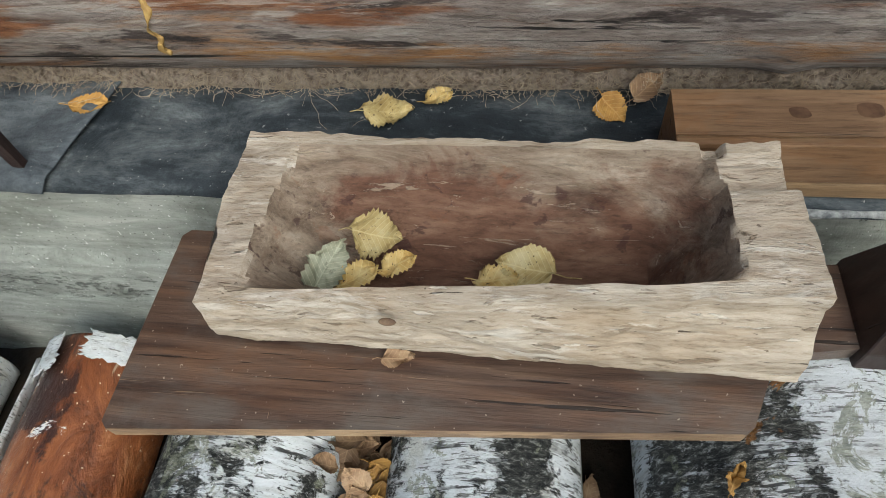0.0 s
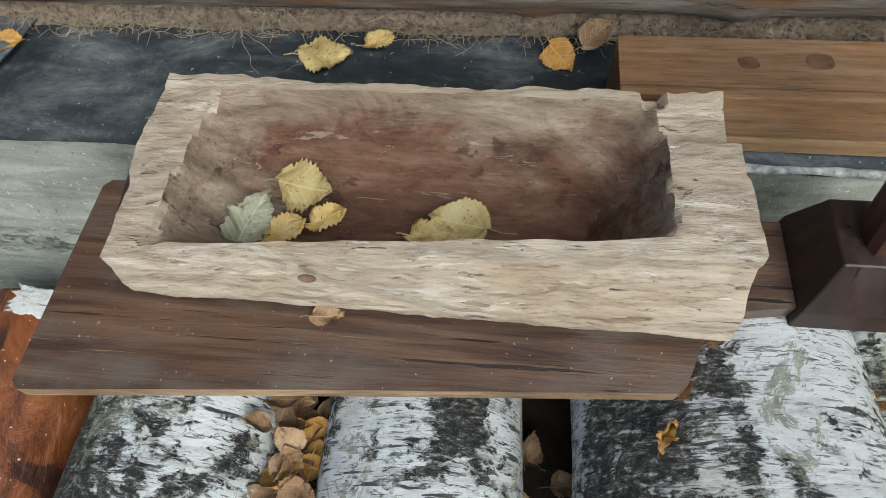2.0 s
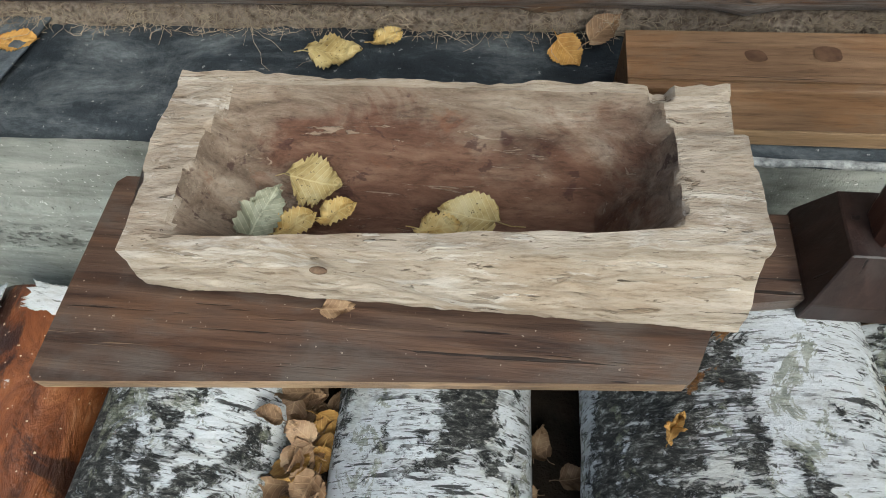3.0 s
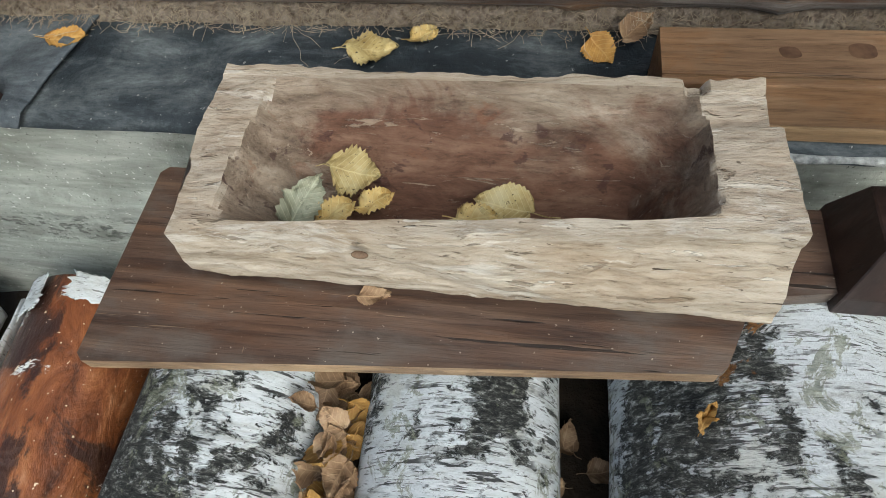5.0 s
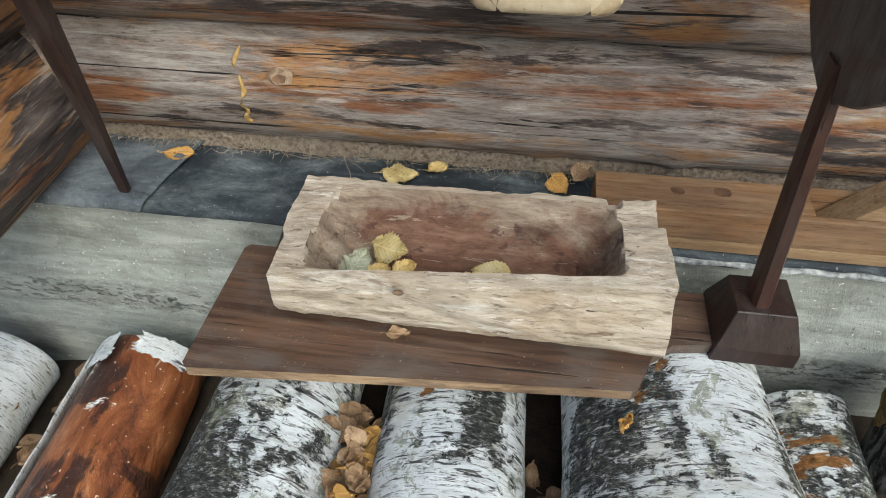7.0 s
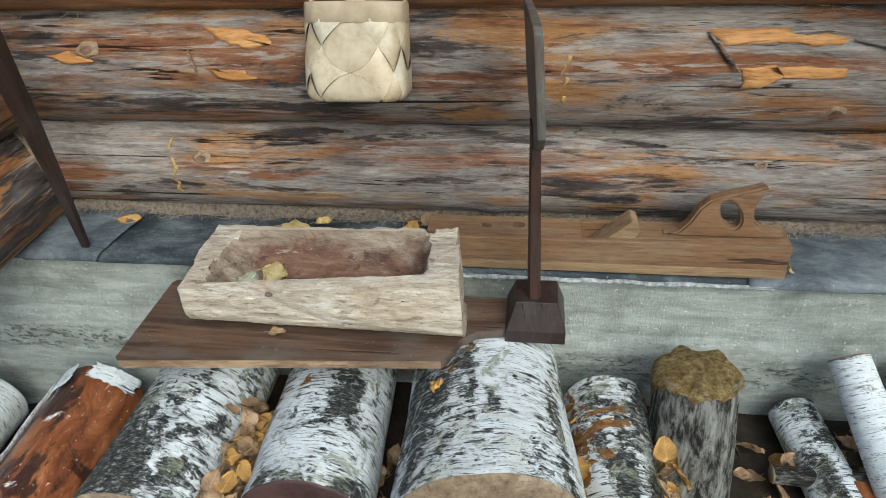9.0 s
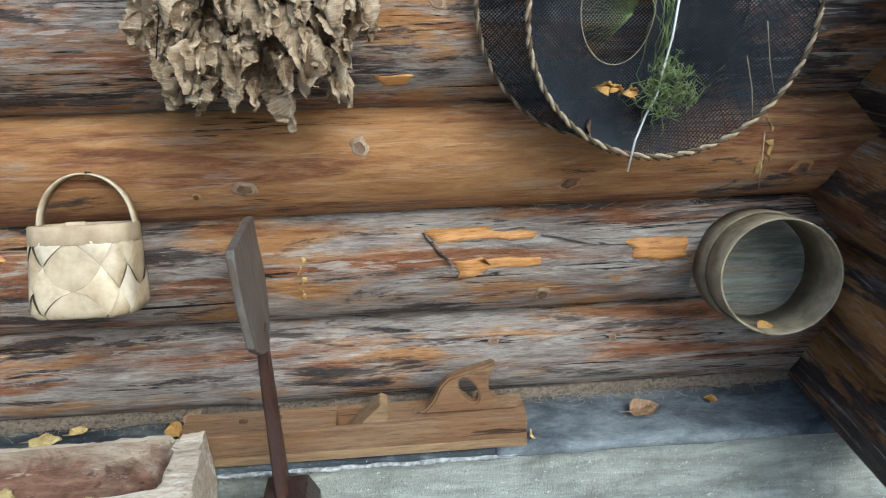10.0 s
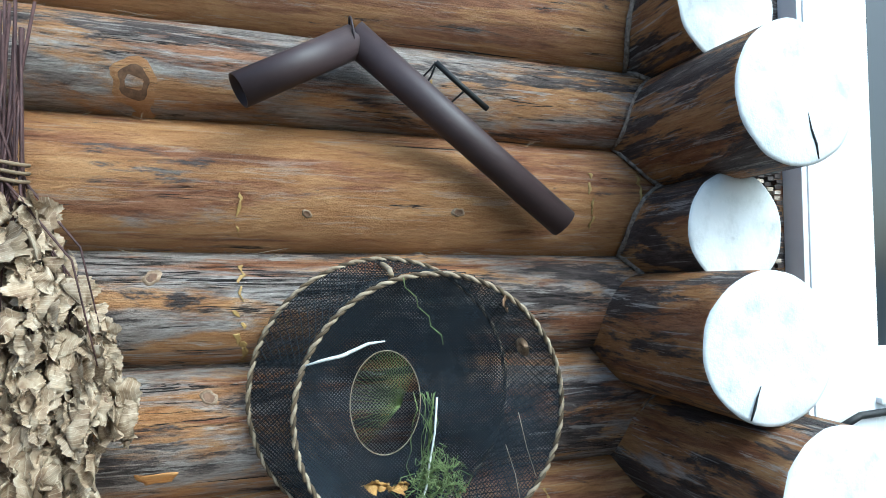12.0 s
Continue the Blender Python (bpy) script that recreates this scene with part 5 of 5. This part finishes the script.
# ---- drying cracks in the sawn ends ----
EAST = bpy.data.objects["wall_east"]
for pts, y in (([(1.676, 1.418), (1.668, 1.40), (1.663, 1.385), (1.655, 1.366)], 0.2265), ([(1.812, 1.862), (1.818, 1.835), (1.828, 1.81), (1.832, 1.785)], 0.2465)):
    tube("crack", [(x, y, z) for x, z in pts], [0.0006, 0.0016, 0.0022, 0.0014], BLACK_IRON, EAST, "dark drying crack", 5)


# ---- leaves ----
def leaf_mat(name, stops, spots=0.0):
    """Leaf tissue with midrib and slanting side veins; the blade lies along local x."""
    m = Mat(name, 0.6, 0.3)
    n = m.noise((1, 1, 1), 40, 6, 0.65)
    side = m.math("ABSOLUTE", m.axis("Y"))
    ribs = m.math("PINGPONG", m.math("MULTIPLY", m.math("SUBTRACT", m.axis("X"), m.math("MULTIPLY", side, 0.75)), 150.0), 0.5)
    vein = m.math("MAXIMUM", m.mask(ribs, 0.10, 0.02), m.mask(side, 0.0011, 0.0005))
    c = m.mix(m.random, m.ramp(n, stops), m.ramp(n, [(p, tuple(v * 0.70 for v in cc)) for p, cc in stops]))
    c = m.mix(m.math("MULTIPLY", vein, 0.28), c, tuple(min(0.75, v * 1.25) for v in stops[-1][1]))
    rim = m.mask(m.noise((1, 1, 1), 55, 5, 0.7), 0.60, 0.68)
    c = m.mix(m.math("MULTIPLY", rim, 0.6), c, tuple(v * 0.45 for v in stops[0][1]))
    if spots:
        c = m.mix(m.mask(m.noise((1, 1, 1), 330, 2), 0.67, 0.70), c, (0.06, 0.04, 0.02))
    m.color(c).bump((vein, 0.0002), (n, 0.0012))
    return m.mat


YELLOW = leaf_mat("yellow_leaf", [(0.3, (0.33, 0.225, 0.075)), (0.5, (0.52, 0.40, 0.17)), (0.7, (0.60, 0.51, 0.28))], 1)
OCHRE = leaf_mat("ochre_leaf", [(0.3, (0.30, 0.15, 0.04)), (0.6, (0.50, 0.28, 0.075)), (0.8, (0.58, 0.39, 0.15))])
GOLDEN = leaf_mat("golden_leaf", [(0.3, (0.40, 0.24, 0.07)), (0.5, (0.58, 0.40, 0.14)), (0.7, (0.66, 0.52, 0.25))], 1)
TANLEAF = leaf_mat("tan_leaf", [(0.3, (0.15, 0.085, 0.045)), (0.5, (0.31, 0.19, 0.105)), (0.7, (0.45, 0.31, 0.18))])
GREENLEAF = leaf_mat("grey_green_leaf", [(0.3, (0.26, 0.26, 0.17)), (0.5, (0.42, 0.42, 0.30)), (0.7, (0.52, 0.51, 0.38))])
DRYLEAF = leaf_mat("dry_broom_leaf", [(0.3, (0.17, 0.10, 0.055)), (0.45, (0.33, 0.235, 0.145)), (0.58, (0.46, 0.355, 0.24)), (0.72, (0.61, 0.515, 0.39))])


def leaf_mesh(name, mat, length=0.05, width=0.042, curl=0.3, teeth=0.0, seed=1, stem=0.02, crumple=0.0, fold=0.0):
    """Ovate leaf with a toothed edge, folded along its midrib."""
    rnd = random.Random(seed)
    n, m = 22, 8
    verts, faces = [], []
    ph = rnd.uniform(0, 6)
    for i in range(n + 1):
        u = i / n
        w = width / 2 * (u + 0.004) ** 0.5 * max(0.0, 1 - u) ** 0.85 / 0.41
        for j in range(m + 1):
            v = j / m * 2 - 1
            edge = abs(v) ** 4
            tooth = (0.5 + 0.9 * ((i * 7 + seed) % 3) / 2) * teeth * (1 if i % 2 else -1) * edge if 1 < i < n - 1 else 0.0
            y = v * w * (1 + tooth)
            z = curl * length * (0.5 * v * v + 0.35 * (u - 0.45) ** 2 * 2) + 0.05 * length * math.sin(5 * u + 3 * v + ph) * (0.4 + curl) + fold * abs(y)
            q = Vector((u * length + 0.25 * abs(tooth) * w, y * (1 - 0.35 * min(1.0, fold)), z))
            if crumple:
                q += crumple * length * noise.noise_vector(Vector((u * 2.6 + seed, v * 1.6, seed * 0.7))) + 0.35 * crumple * length * noise.noise_vector(Vector((u * 7 + seed, v * 4, seed * 0.3)))
            verts.append(q)
    for i in range(n):
        for j in range(m):
            faces.append((i * (m + 1) + j, (i + 1) * (m + 1) + j, (i + 1) * (m + 1) + j + 1, i * (m + 1) + j + 1))
    if stem:
        o = len(verts)
        tv, tf = tube_mesh([(0.003, 0, 0.001), (-stem * 0.5, 0.002, 0.002), (-stem, 0.004 * rnd.uniform(-1, 1), 0.004)], 0.0007, 4)
        verts += tv
        faces += [tuple(k + o for k in q) for q in tf]
    me = bpy.data.meshes.new(name)
    me.from_pydata([tuple(p) for p in verts], [], faces)
    me.materials.append(mat)
    me.polygons.foreach_set("use_smooth", [True] * len(me.polygons))
    return me


def put_leaf(me, at, rot, label, group="fallen leaves", name="leaf", size=1.0):
    ob = new(name, me)
    ob.location, ob.rotation_euler = at, [radians(a) for a in rot]
    ob.scale = (size, size, size)
    return tagged(ob, label, "leaf", group)


L_BIG = leaf_mesh("leaf", YELLOW, 0.062, 0.052, 0.10, 0.05, 3, 0.03, 0.10)
L_TOOTH = leaf_mesh("leaf", YELLOW, 0.056, 0.054, 0.08, 0.11, 4, 0.016, 0.14)
L_SMALL = leaf_mesh("leaf", GOLDEN, 0.036, 0.028, 0.10, 0.12, 5, 0.008, 0.16, 0.12)
L_GREEN = leaf_mesh("leaf", GREENLEAF, 0.072, 0.046, 0.30, 0.10, 6, 0.01, 0.14, 0.3)
L_FLAT = leaf_mesh("leaf", TANLEAF, 0.044, 0.028, 0.12, 0.06, 9, 0.012, 0.10)
L_FLAT2 = leaf_mesh("leaf", OCHRE, 0.046, 0.028, 0.12, 0.10, 19, 0.012, 0.12)
L_TAN = [leaf_mesh("leaf", TANLEAF, 0.042, 0.036, 0.13, 0.05, 10 + i, 0.014, 0.11, 0.25 * (i % 2)) for i in range(4)]
L_OCH = [leaf_mesh("leaf", OCHRE, 0.044, 0.038, 0.12, 0.06, 20 + i, 0.012, 0.10, 0.25 * (i % 2)) for i in range(3)]

L_CURL = leaf_mesh("leaf", OCHRE, 0.044, 0.030, 0.45, 0.08, 33, 0.010, 0.34, 0.5)

# in the trough
put_leaf(L_TOOTH, (0.056, 0.360, 0.606), (16, 4, -6), "serrated yellow birch leaf lying in the trough", size=0.84)
put_leaf(L_GREEN, (0.028, 0.292, 0.600), (24, -14, 66), "grey-green ribbed leaf against the trough side", size=0.8)
put_leaf(L_SMALL, (0.050, 0.303, 0.597), (10, -10, 28), "small golden leaf in the trough", size=1.15)
put_leaf(L_SMALL, (0.086, 0.325, 0.592), (10, -14, 20), "small golden leaf curled in the trough")
put_leaf(L_BIG, (0.246, 0.329, 0.596), (-18, -4, 172), "broad spotted pale yellow leaf in the trough", size=0.84)
put_leaf(L_SMALL, (0.176, 0.318, 0.594), (8, -4, 5), "orange leaf half under a broad one", size=1.1)
# on the board and felt
put_leaf(L_FLAT, (0.092, 0.255, 0.5505), (3, 0, 8), "dry tan leaf at the foot of the trough", size=0.7)
put_leaf(L_CURL, (0.398, 0.170, 0.520), (-20, 10, 60), "curled orange leaf stuck to the mossy birch log", size=0.6)
put_leaf(L_TOOTH, (0.026, 0.548, 0.578), (-8, 6, 12), "torn yellow leaf on the roofing felt")
put_leaf(L_SMALL, (0.095, 0.562, 0.580), (10, 0, 30), "ochre leaf on the roofing felt")
put_leaf(L_OCH[0], (0.295, 0.575, 0.580), (20, 15, -50), "ochre leaf folded on the roofing felt", size=0.9)
put_leaf(L_TAN[1], (0.328, 0.566, 0.583), (10, -20, 40), "tan leaf beside the plane")
put_leaf(L_FLAT2, (-0.352, 0.552, 0.578), (10, 0, 8), "long ochre leaf on the felt", size=1.1)
put_leaf(L_TAN[2], (1.255, 0.514, 0.579), (8, -10, 5), "brown curled leaf on the blue-grey felt", size=1.5)
put_leaf(L_OCH[2], (1.44, 0.530, 0.579), (0, 10, 60), "ochre leaf on the blue-grey felt", size=0.8)
put_leaf(L_SMALL, (1.03, 0.455, 0.580), (60, 0, 80), "ochre scrap at the end of the plane", size=0.7)
# on the fish trap
put_leaf(L_TAN[0], (1.368, 0.415, 1.470), (80, 0, 100), "pale dry leaf caught on the netting", size=0.85)
put_leaf(L_TAN[3], (1.325, 0.415, 1.545), (80, 10, 60), "russet leaf caught on the netting", size=0.85)
put_leaf(L_TAN[1], (1.088, 0.421, 1.205), (80, 0, 80), "pale leaf caught low on the netting", size=0.85)
put_leaf(L_CURL, (1.098, 0.419, 1.268), (75, 0, -15), "curled ochre leaf caught on the netting", size=0.8)
put_leaf(L_CURL, (1.134, 0.419, 1.258), (75, 0, 40), "curled ochre leaf caught on the netting", size=0.8)
put_leaf(L_OCH[0], (1.438, 0.420, 0.822), (40, 0, 10), "ochre leaf in the bottom of the sieve", size=0.8)

rnd = random.Random(21)


def heap(n, x, y, z, pick, label):
    for _ in range(n):
        me = rnd.choice(pick)
        u, w = rnd.uniform(-1, 1), rnd.uniform(-1, 1)
        put_leaf(me, (x[0] + (x[1] - x[0]) * (u + 1) / 2, y[0] + (y[1] - y[0]) * (w + 1) / 2, rnd.uniform(*z)), (rnd.uniform(-55, 55), rnd.uniform(-45, 45), rnd.uniform(0, 360)), label, "fallen leaves between the logs", "leaf", rnd.uniform(0.75, 1.15))


MIXED = L_TAN + L_TAN + L_OCH
heap(60, (0.022, 0.070), (-0.02, 0.24), (0.345, 0.400), MIXED, "dry brown leaf wedged between birch logs")
heap(16, (0.295, 0.335), (0.0, 0.25), (0.25, 0.31), L_TAN, "dry brown leaf wedged between birch logs")
heap(26, (0.618, 0.660), (0.05, 0.30), (0.30, 0.36), L_OCH, "orange leaf beside the birch logs")
heap(26, (0.79, 0.82), (0.05, 0.22), (0.24, 0.36), MIXED, "orange leaf beside the stump")
heap(60, (0.93, 1.30), (0.10, 0.36), (0.21, 0.26), MIXED, "fallen leaf on the ground by the plinth")
heap(14, (-0.28, -0.20), (-0.02, 0.40), (0.15, 0.19), L_TAN, "fallen leaf on the ground by the logs")
heap(14, (-0.62, -0.46), (0.10, 0.40), (0.12, 0.15), L_TAN, "fallen leaf on the ground by the logs")


# ---- bath broom ----
def build_broom():
    th = thing("leaf_broom", "bunch of dried leafy birch twigs hung head down on the wall", "broom", (0, 0, 0))
    r2 = random.Random(8)
    shapes = [leaf_mesh("leaf", DRYLEAF, 0.048 + 0.007 * (i % 3), 0.030 + 0.005 * (i % 4), 0.25 + 0.2 * (i % 3), 0.08, 40 + i, 0.012, 0.20 + 0.05 * (i % 2), 0.3 + 0.35 * (i % 3)) for i in range(12)]
    neck = Vector((0.598, 0.475, 1.735))
    for i in range(26):
        a = Vector((0.585 + r2.uniform(-0.04, 0.04), 0.475 + r2.uniform(-0.03, 0.03), 1.94 + r2.uniform(-0.02, 0.05)))
        e = Vector((0.595 + r2.uniform(-0.15, 0.14), 0.455 + r2.uniform(-0.07, 0.07), r2.uniform(1.30, 1.52)))
        b = neck + Vector((r2.uniform(-0.018, 0.018), r2.uniform(-0.018, 0.018), 0))
        mid = b.lerp(e, 0.5) + Vector(((e.x - b.x) * 0.22, 0, 0.01))
        tube("twig", [a, b, mid, e], [0.0026, 0.0024, 0.0016, 0.0009], TWIG, th, "", 5)
    for dz in (-0.012, 0.0, 0.012):
        tube("binding", [(neck.x + 0.026 * math.cos(q), neck.y + 0.024 * math.sin(q), neck.z + dz + 0.002 * math.sin(2 * q)) for q in [math.tau * k / 20 for k in range(20)]], 0.0030, BAST_DARK, th, "dry bast binding", 6, True)
    def leaf_pose(t, reach):
        """A leaf's place in the bunch: t runs from the binding down, reach from the heart to the skin."""
        z = 1.70 - 0.41 * t + r2.uniform(-0.012, 0.012)
        half = 0.030 + 0.122 * min(1.0, t * 2.0) - 0.030 * max(0.0, t - 0.75) * 4
        q = math.tau * r2.random()
        x = 0.593 + half * reach * math.cos(q)
        y = 0.462 + 0.52 * half * reach * math.sin(q)
        out = Vector((math.cos(q) * 0.6, math.sin(q) * 0.6 - 0.15, -1.15 - 1.1 * t + r2.uniform(-0.2, 0.6))).normalized()
        rot = Vector((1, 0, 0)).rotation_difference(out).to_matrix().to_4x4() @ Matrix.Rotation(r2.uniform(0, math.tau), 4, "X")
        return Matrix.Translation((x, min(y, 0.54), z)) @ rot @ Matrix.Scale(r2.uniform(0.55, 1.0), 4)

    for i in range(300):
        ob = new("leaf", r2.choice(shapes))
        ob.matrix_world = leaf_pose((i + 0.5) / 300, math.sqrt(r2.uniform(0.55, 1.05)))
        ob.parent = th
    verts, faces = [], []
    for i in range(260):
        me, p = r2.choice(shapes), leaf_pose(r2.random() ** 0.8 * 0.93, math.sqrt(r2.uniform(0.05, 0.95)))
        o = len(verts)
        verts += [p @ v.co for v in me.vertices]
        faces += [tuple(k + o for k in f.vertices) for f in me.polygons]
    tagged(obj("inner_leaves", verts, faces, DRYLEAF, th), kind="stuff")


TWIG = plain("dark_twig", (0.03, 0.014, 0.014), (0.10, 0.05, 0.045), 40, 0.6)
build_broom()


# ---- caulking tow ----
def build_tow():
    r3 = random.Random(33)
    nx, ny = 220, 10
    verts, faces = [], []
    for i in range(nx + 1):
        x = -0.52 + 2.2 * i / nx
        for j in range(ny + 1):
            v = j / ny
            b = 0.010 * wob((x, v, 0), 16, 2) + 0.006 * wob((x, v * 0.3, 0), 50, 3)
            y = 0.600 - 0.018 * math.sin(math.pi * v) + 0.03 * v + b
            z = 0.560 + 0.062 * v + 0.004 * wob((x, v, 1), 30, 4)
            verts.append((x, y, z))
    for i in range(nx):
        for j in range(ny):
            faces.append((i * (ny + 1) + j, (i + 1) * (ny + 1) + j, (i + 1) * (ny + 1) + j + 1, i * (ny + 1) + j + 1))
    tagged(obj("caulking_tow", verts, faces, TOW), "felted grey-brown tow caulking under the lowest log", "caulking", kind="stuff")
    chunks = []
    for i in range(2600):
        x = r3.uniform(-0.5, 1.62)
        p = Vector((x, 0.588 + r3.uniform(-0.008, 0.01), r3.uniform(0.572, 0.612)))
        d = Vector((r3.uniform(-1.4, 1.4), r3.uniform(-0.9, 0.1), r3.uniform(-0.8, 0.5))).normalized()
        ln = r3.uniform(0.008, 0.024) if r3.random() < 0.94 else r3.uniform(0.04, 0.07)
        pts = [p]
        for s in range(5):
            d = (d + Vector((r3.uniform(-0.7, 0.7), r3.uniform(-0.4, 0.4), r3.uniform(-0.6, 0.45)))).normalized()
            p = p + d * ln / 4
            p.z = max(p.z, 0.575)
            pts.append(p.copy())
        chunks.append(tube_mesh(pts, r3.uniform(0.0002, 0.00042), 3))
    v, f = merged(chunks)
    tagged(obj("loose_fibres", v, f, FIBRE), "loose straw-coloured fibres hanging from the caulking", "fibres", kind="stuff")
    # thin lines of tow in the seams of the corner
    chunks = []
    for z in SEAMS[1:-2]:
        for i in range(60):
            x = r3.uniform(-0.45, 1.65)
            p = Vector((x, 0.622, z + r3.uniform(-0.004, 0.004)))
            chunks.append(tube_mesh([p, p + Vector((r3.uniform(-0.03, 0.03), -0.012, r3.uniform(-0.008, 0.008))), p + Vector((r3.uniform(-0.05, 0.05), -0.02, r3.uniform(-0.02, 0.01)))], 0.0005, 3))
    v, f = merged(chunks)
    tagged(obj("seam_fibres", v, f, FIBRE), "wisps of tow in the seams between logs", "fibres", kind="stuff")


build_tow()


# ---- the small wood pile ----
lying_log("birch_stick", "thin white birch log leaning on the plinth", (1.158, 0.395, 0.425), (1.235, 0.10, 0.235), 0.036, 0.038, [BIRCH_CLEAN, CUT, CUT], 21.0, "small logs")
lying_log("birch_stick", "short brown log lying in leaves", (1.10, 0.40, 0.265), (1.13, 0.19, 0.245), 0.046, 0.047, [BIRCH_DARK, CUT, CUT], 22.0, "small logs")
lying_log("birch_stick", "white birch log beside a split piece", (1.262, 0.395, 0.415), (1.345, 0.10, 0.235), 0.034, 0.036, [BIRCH_CLEAN, CUT, CUT], 23.0, "small logs")
lying_log("birch_log", "white split birch log with peeling bark", (1.375, 0.390, 0.385), (1.46, 0.05, 0.260), 0.070, 0.075, [BIRCH, CUT, CUT], 24.0, "small logs")
lying_log("stick", "thin grey-green stick lying across the leaves", (1.02, 0.245, 0.262), (1.20, 0.235, 0.270), 0.017, 0.020, [OAKBARK, CUT, CUT], 25.0, "small logs")
lying_log("birch_stick", "purplish brown log end low in the pile", (1.155, 0.225, 0.262), (1.17, 0.02, 0.235), 0.030, 0.030, [STRIPPED, CUT, CUT], 26.0, "small logs")


# ---- white window beyond the corner ----
def build_window():
    w = tagged(new("window_1"), "white painted window casing beyond the log corner", "window", kind="structure")
    part("casing", box_bm(2.640, 2.90, 0.98, 1.03, 0.7, 2.9, 0.004), FRAME_WHITE, w)
    part("casing_edge", box_bm(2.618, 2.640, 0.985, 1.06, 0.7, 2.9, 0.002), FRAME_WHITE, w)
    part("sash", box_bm(2.90, 2.945, 1.0, 1.04, 1.30, 2.9, 0.004), FRAME_WHITE, w)
    part("sash", box_bm(2.945, 3.6, 1.0, 1.04, 1.30, 1.36, 0.004), FRAME_WHITE, w)
    part("sill", box_bm(2.90, 3.6, 0.96, 1.03, 1.18, 1.20, 0.003), FRAME_WHITE, w)
    part("apron", box_bm(2.90, 3.6, 0.985, 1.03, 0.7, 1.30, 0.003), FRAME_WHITE, w)
    g = Mat("window_glass", 0.04, 0.6)
    g.color((0.03, 0.035, 0.04))
    part("pane", box_bm(2.945, 3.6, 1.02, 1.026, 1.36, 2.9), g.mat, w)
    wall = tagged(new("wall_house"), "dark log wall of the house beyond the corner", "wall", kind="structure")
    part("wall_core", box_bm(1.9, 3.8, 1.062, 1.2, 0.0, 3.0), WALL_MID, wall)
    # chain-like trim of small blocks
    r4 = random.Random(4)
    for i in range(64):
        for k in range(3):
            x = 2.50 + 0.036 * k + r4.uniform(-0.003, 0.003)
            z = 1.15 + 0.017 * i + (0.0085 if k % 2 else 0)
            part("block", box_bm(x - 0.012, x + 0.012, 1.040 - 0.01 * r4.random(), 1.0615, z - 0.006, z + 0.006), (TROUGH if r4.random() < 0.35 else IRONWOOD), wall)


build_window()
bracket = thing("gutter_bracket", "black metal bracket beside the white casing", "bracket", (0, 0, 0))
tube("arm", [(2.72, 0.96, 1.120), (2.80, 0.96, 1.150), (2.95, 0.96, 1.156), (3.05, 0.985, 1.156)], 0.012, BLACK_IRON, bracket, "", 8)
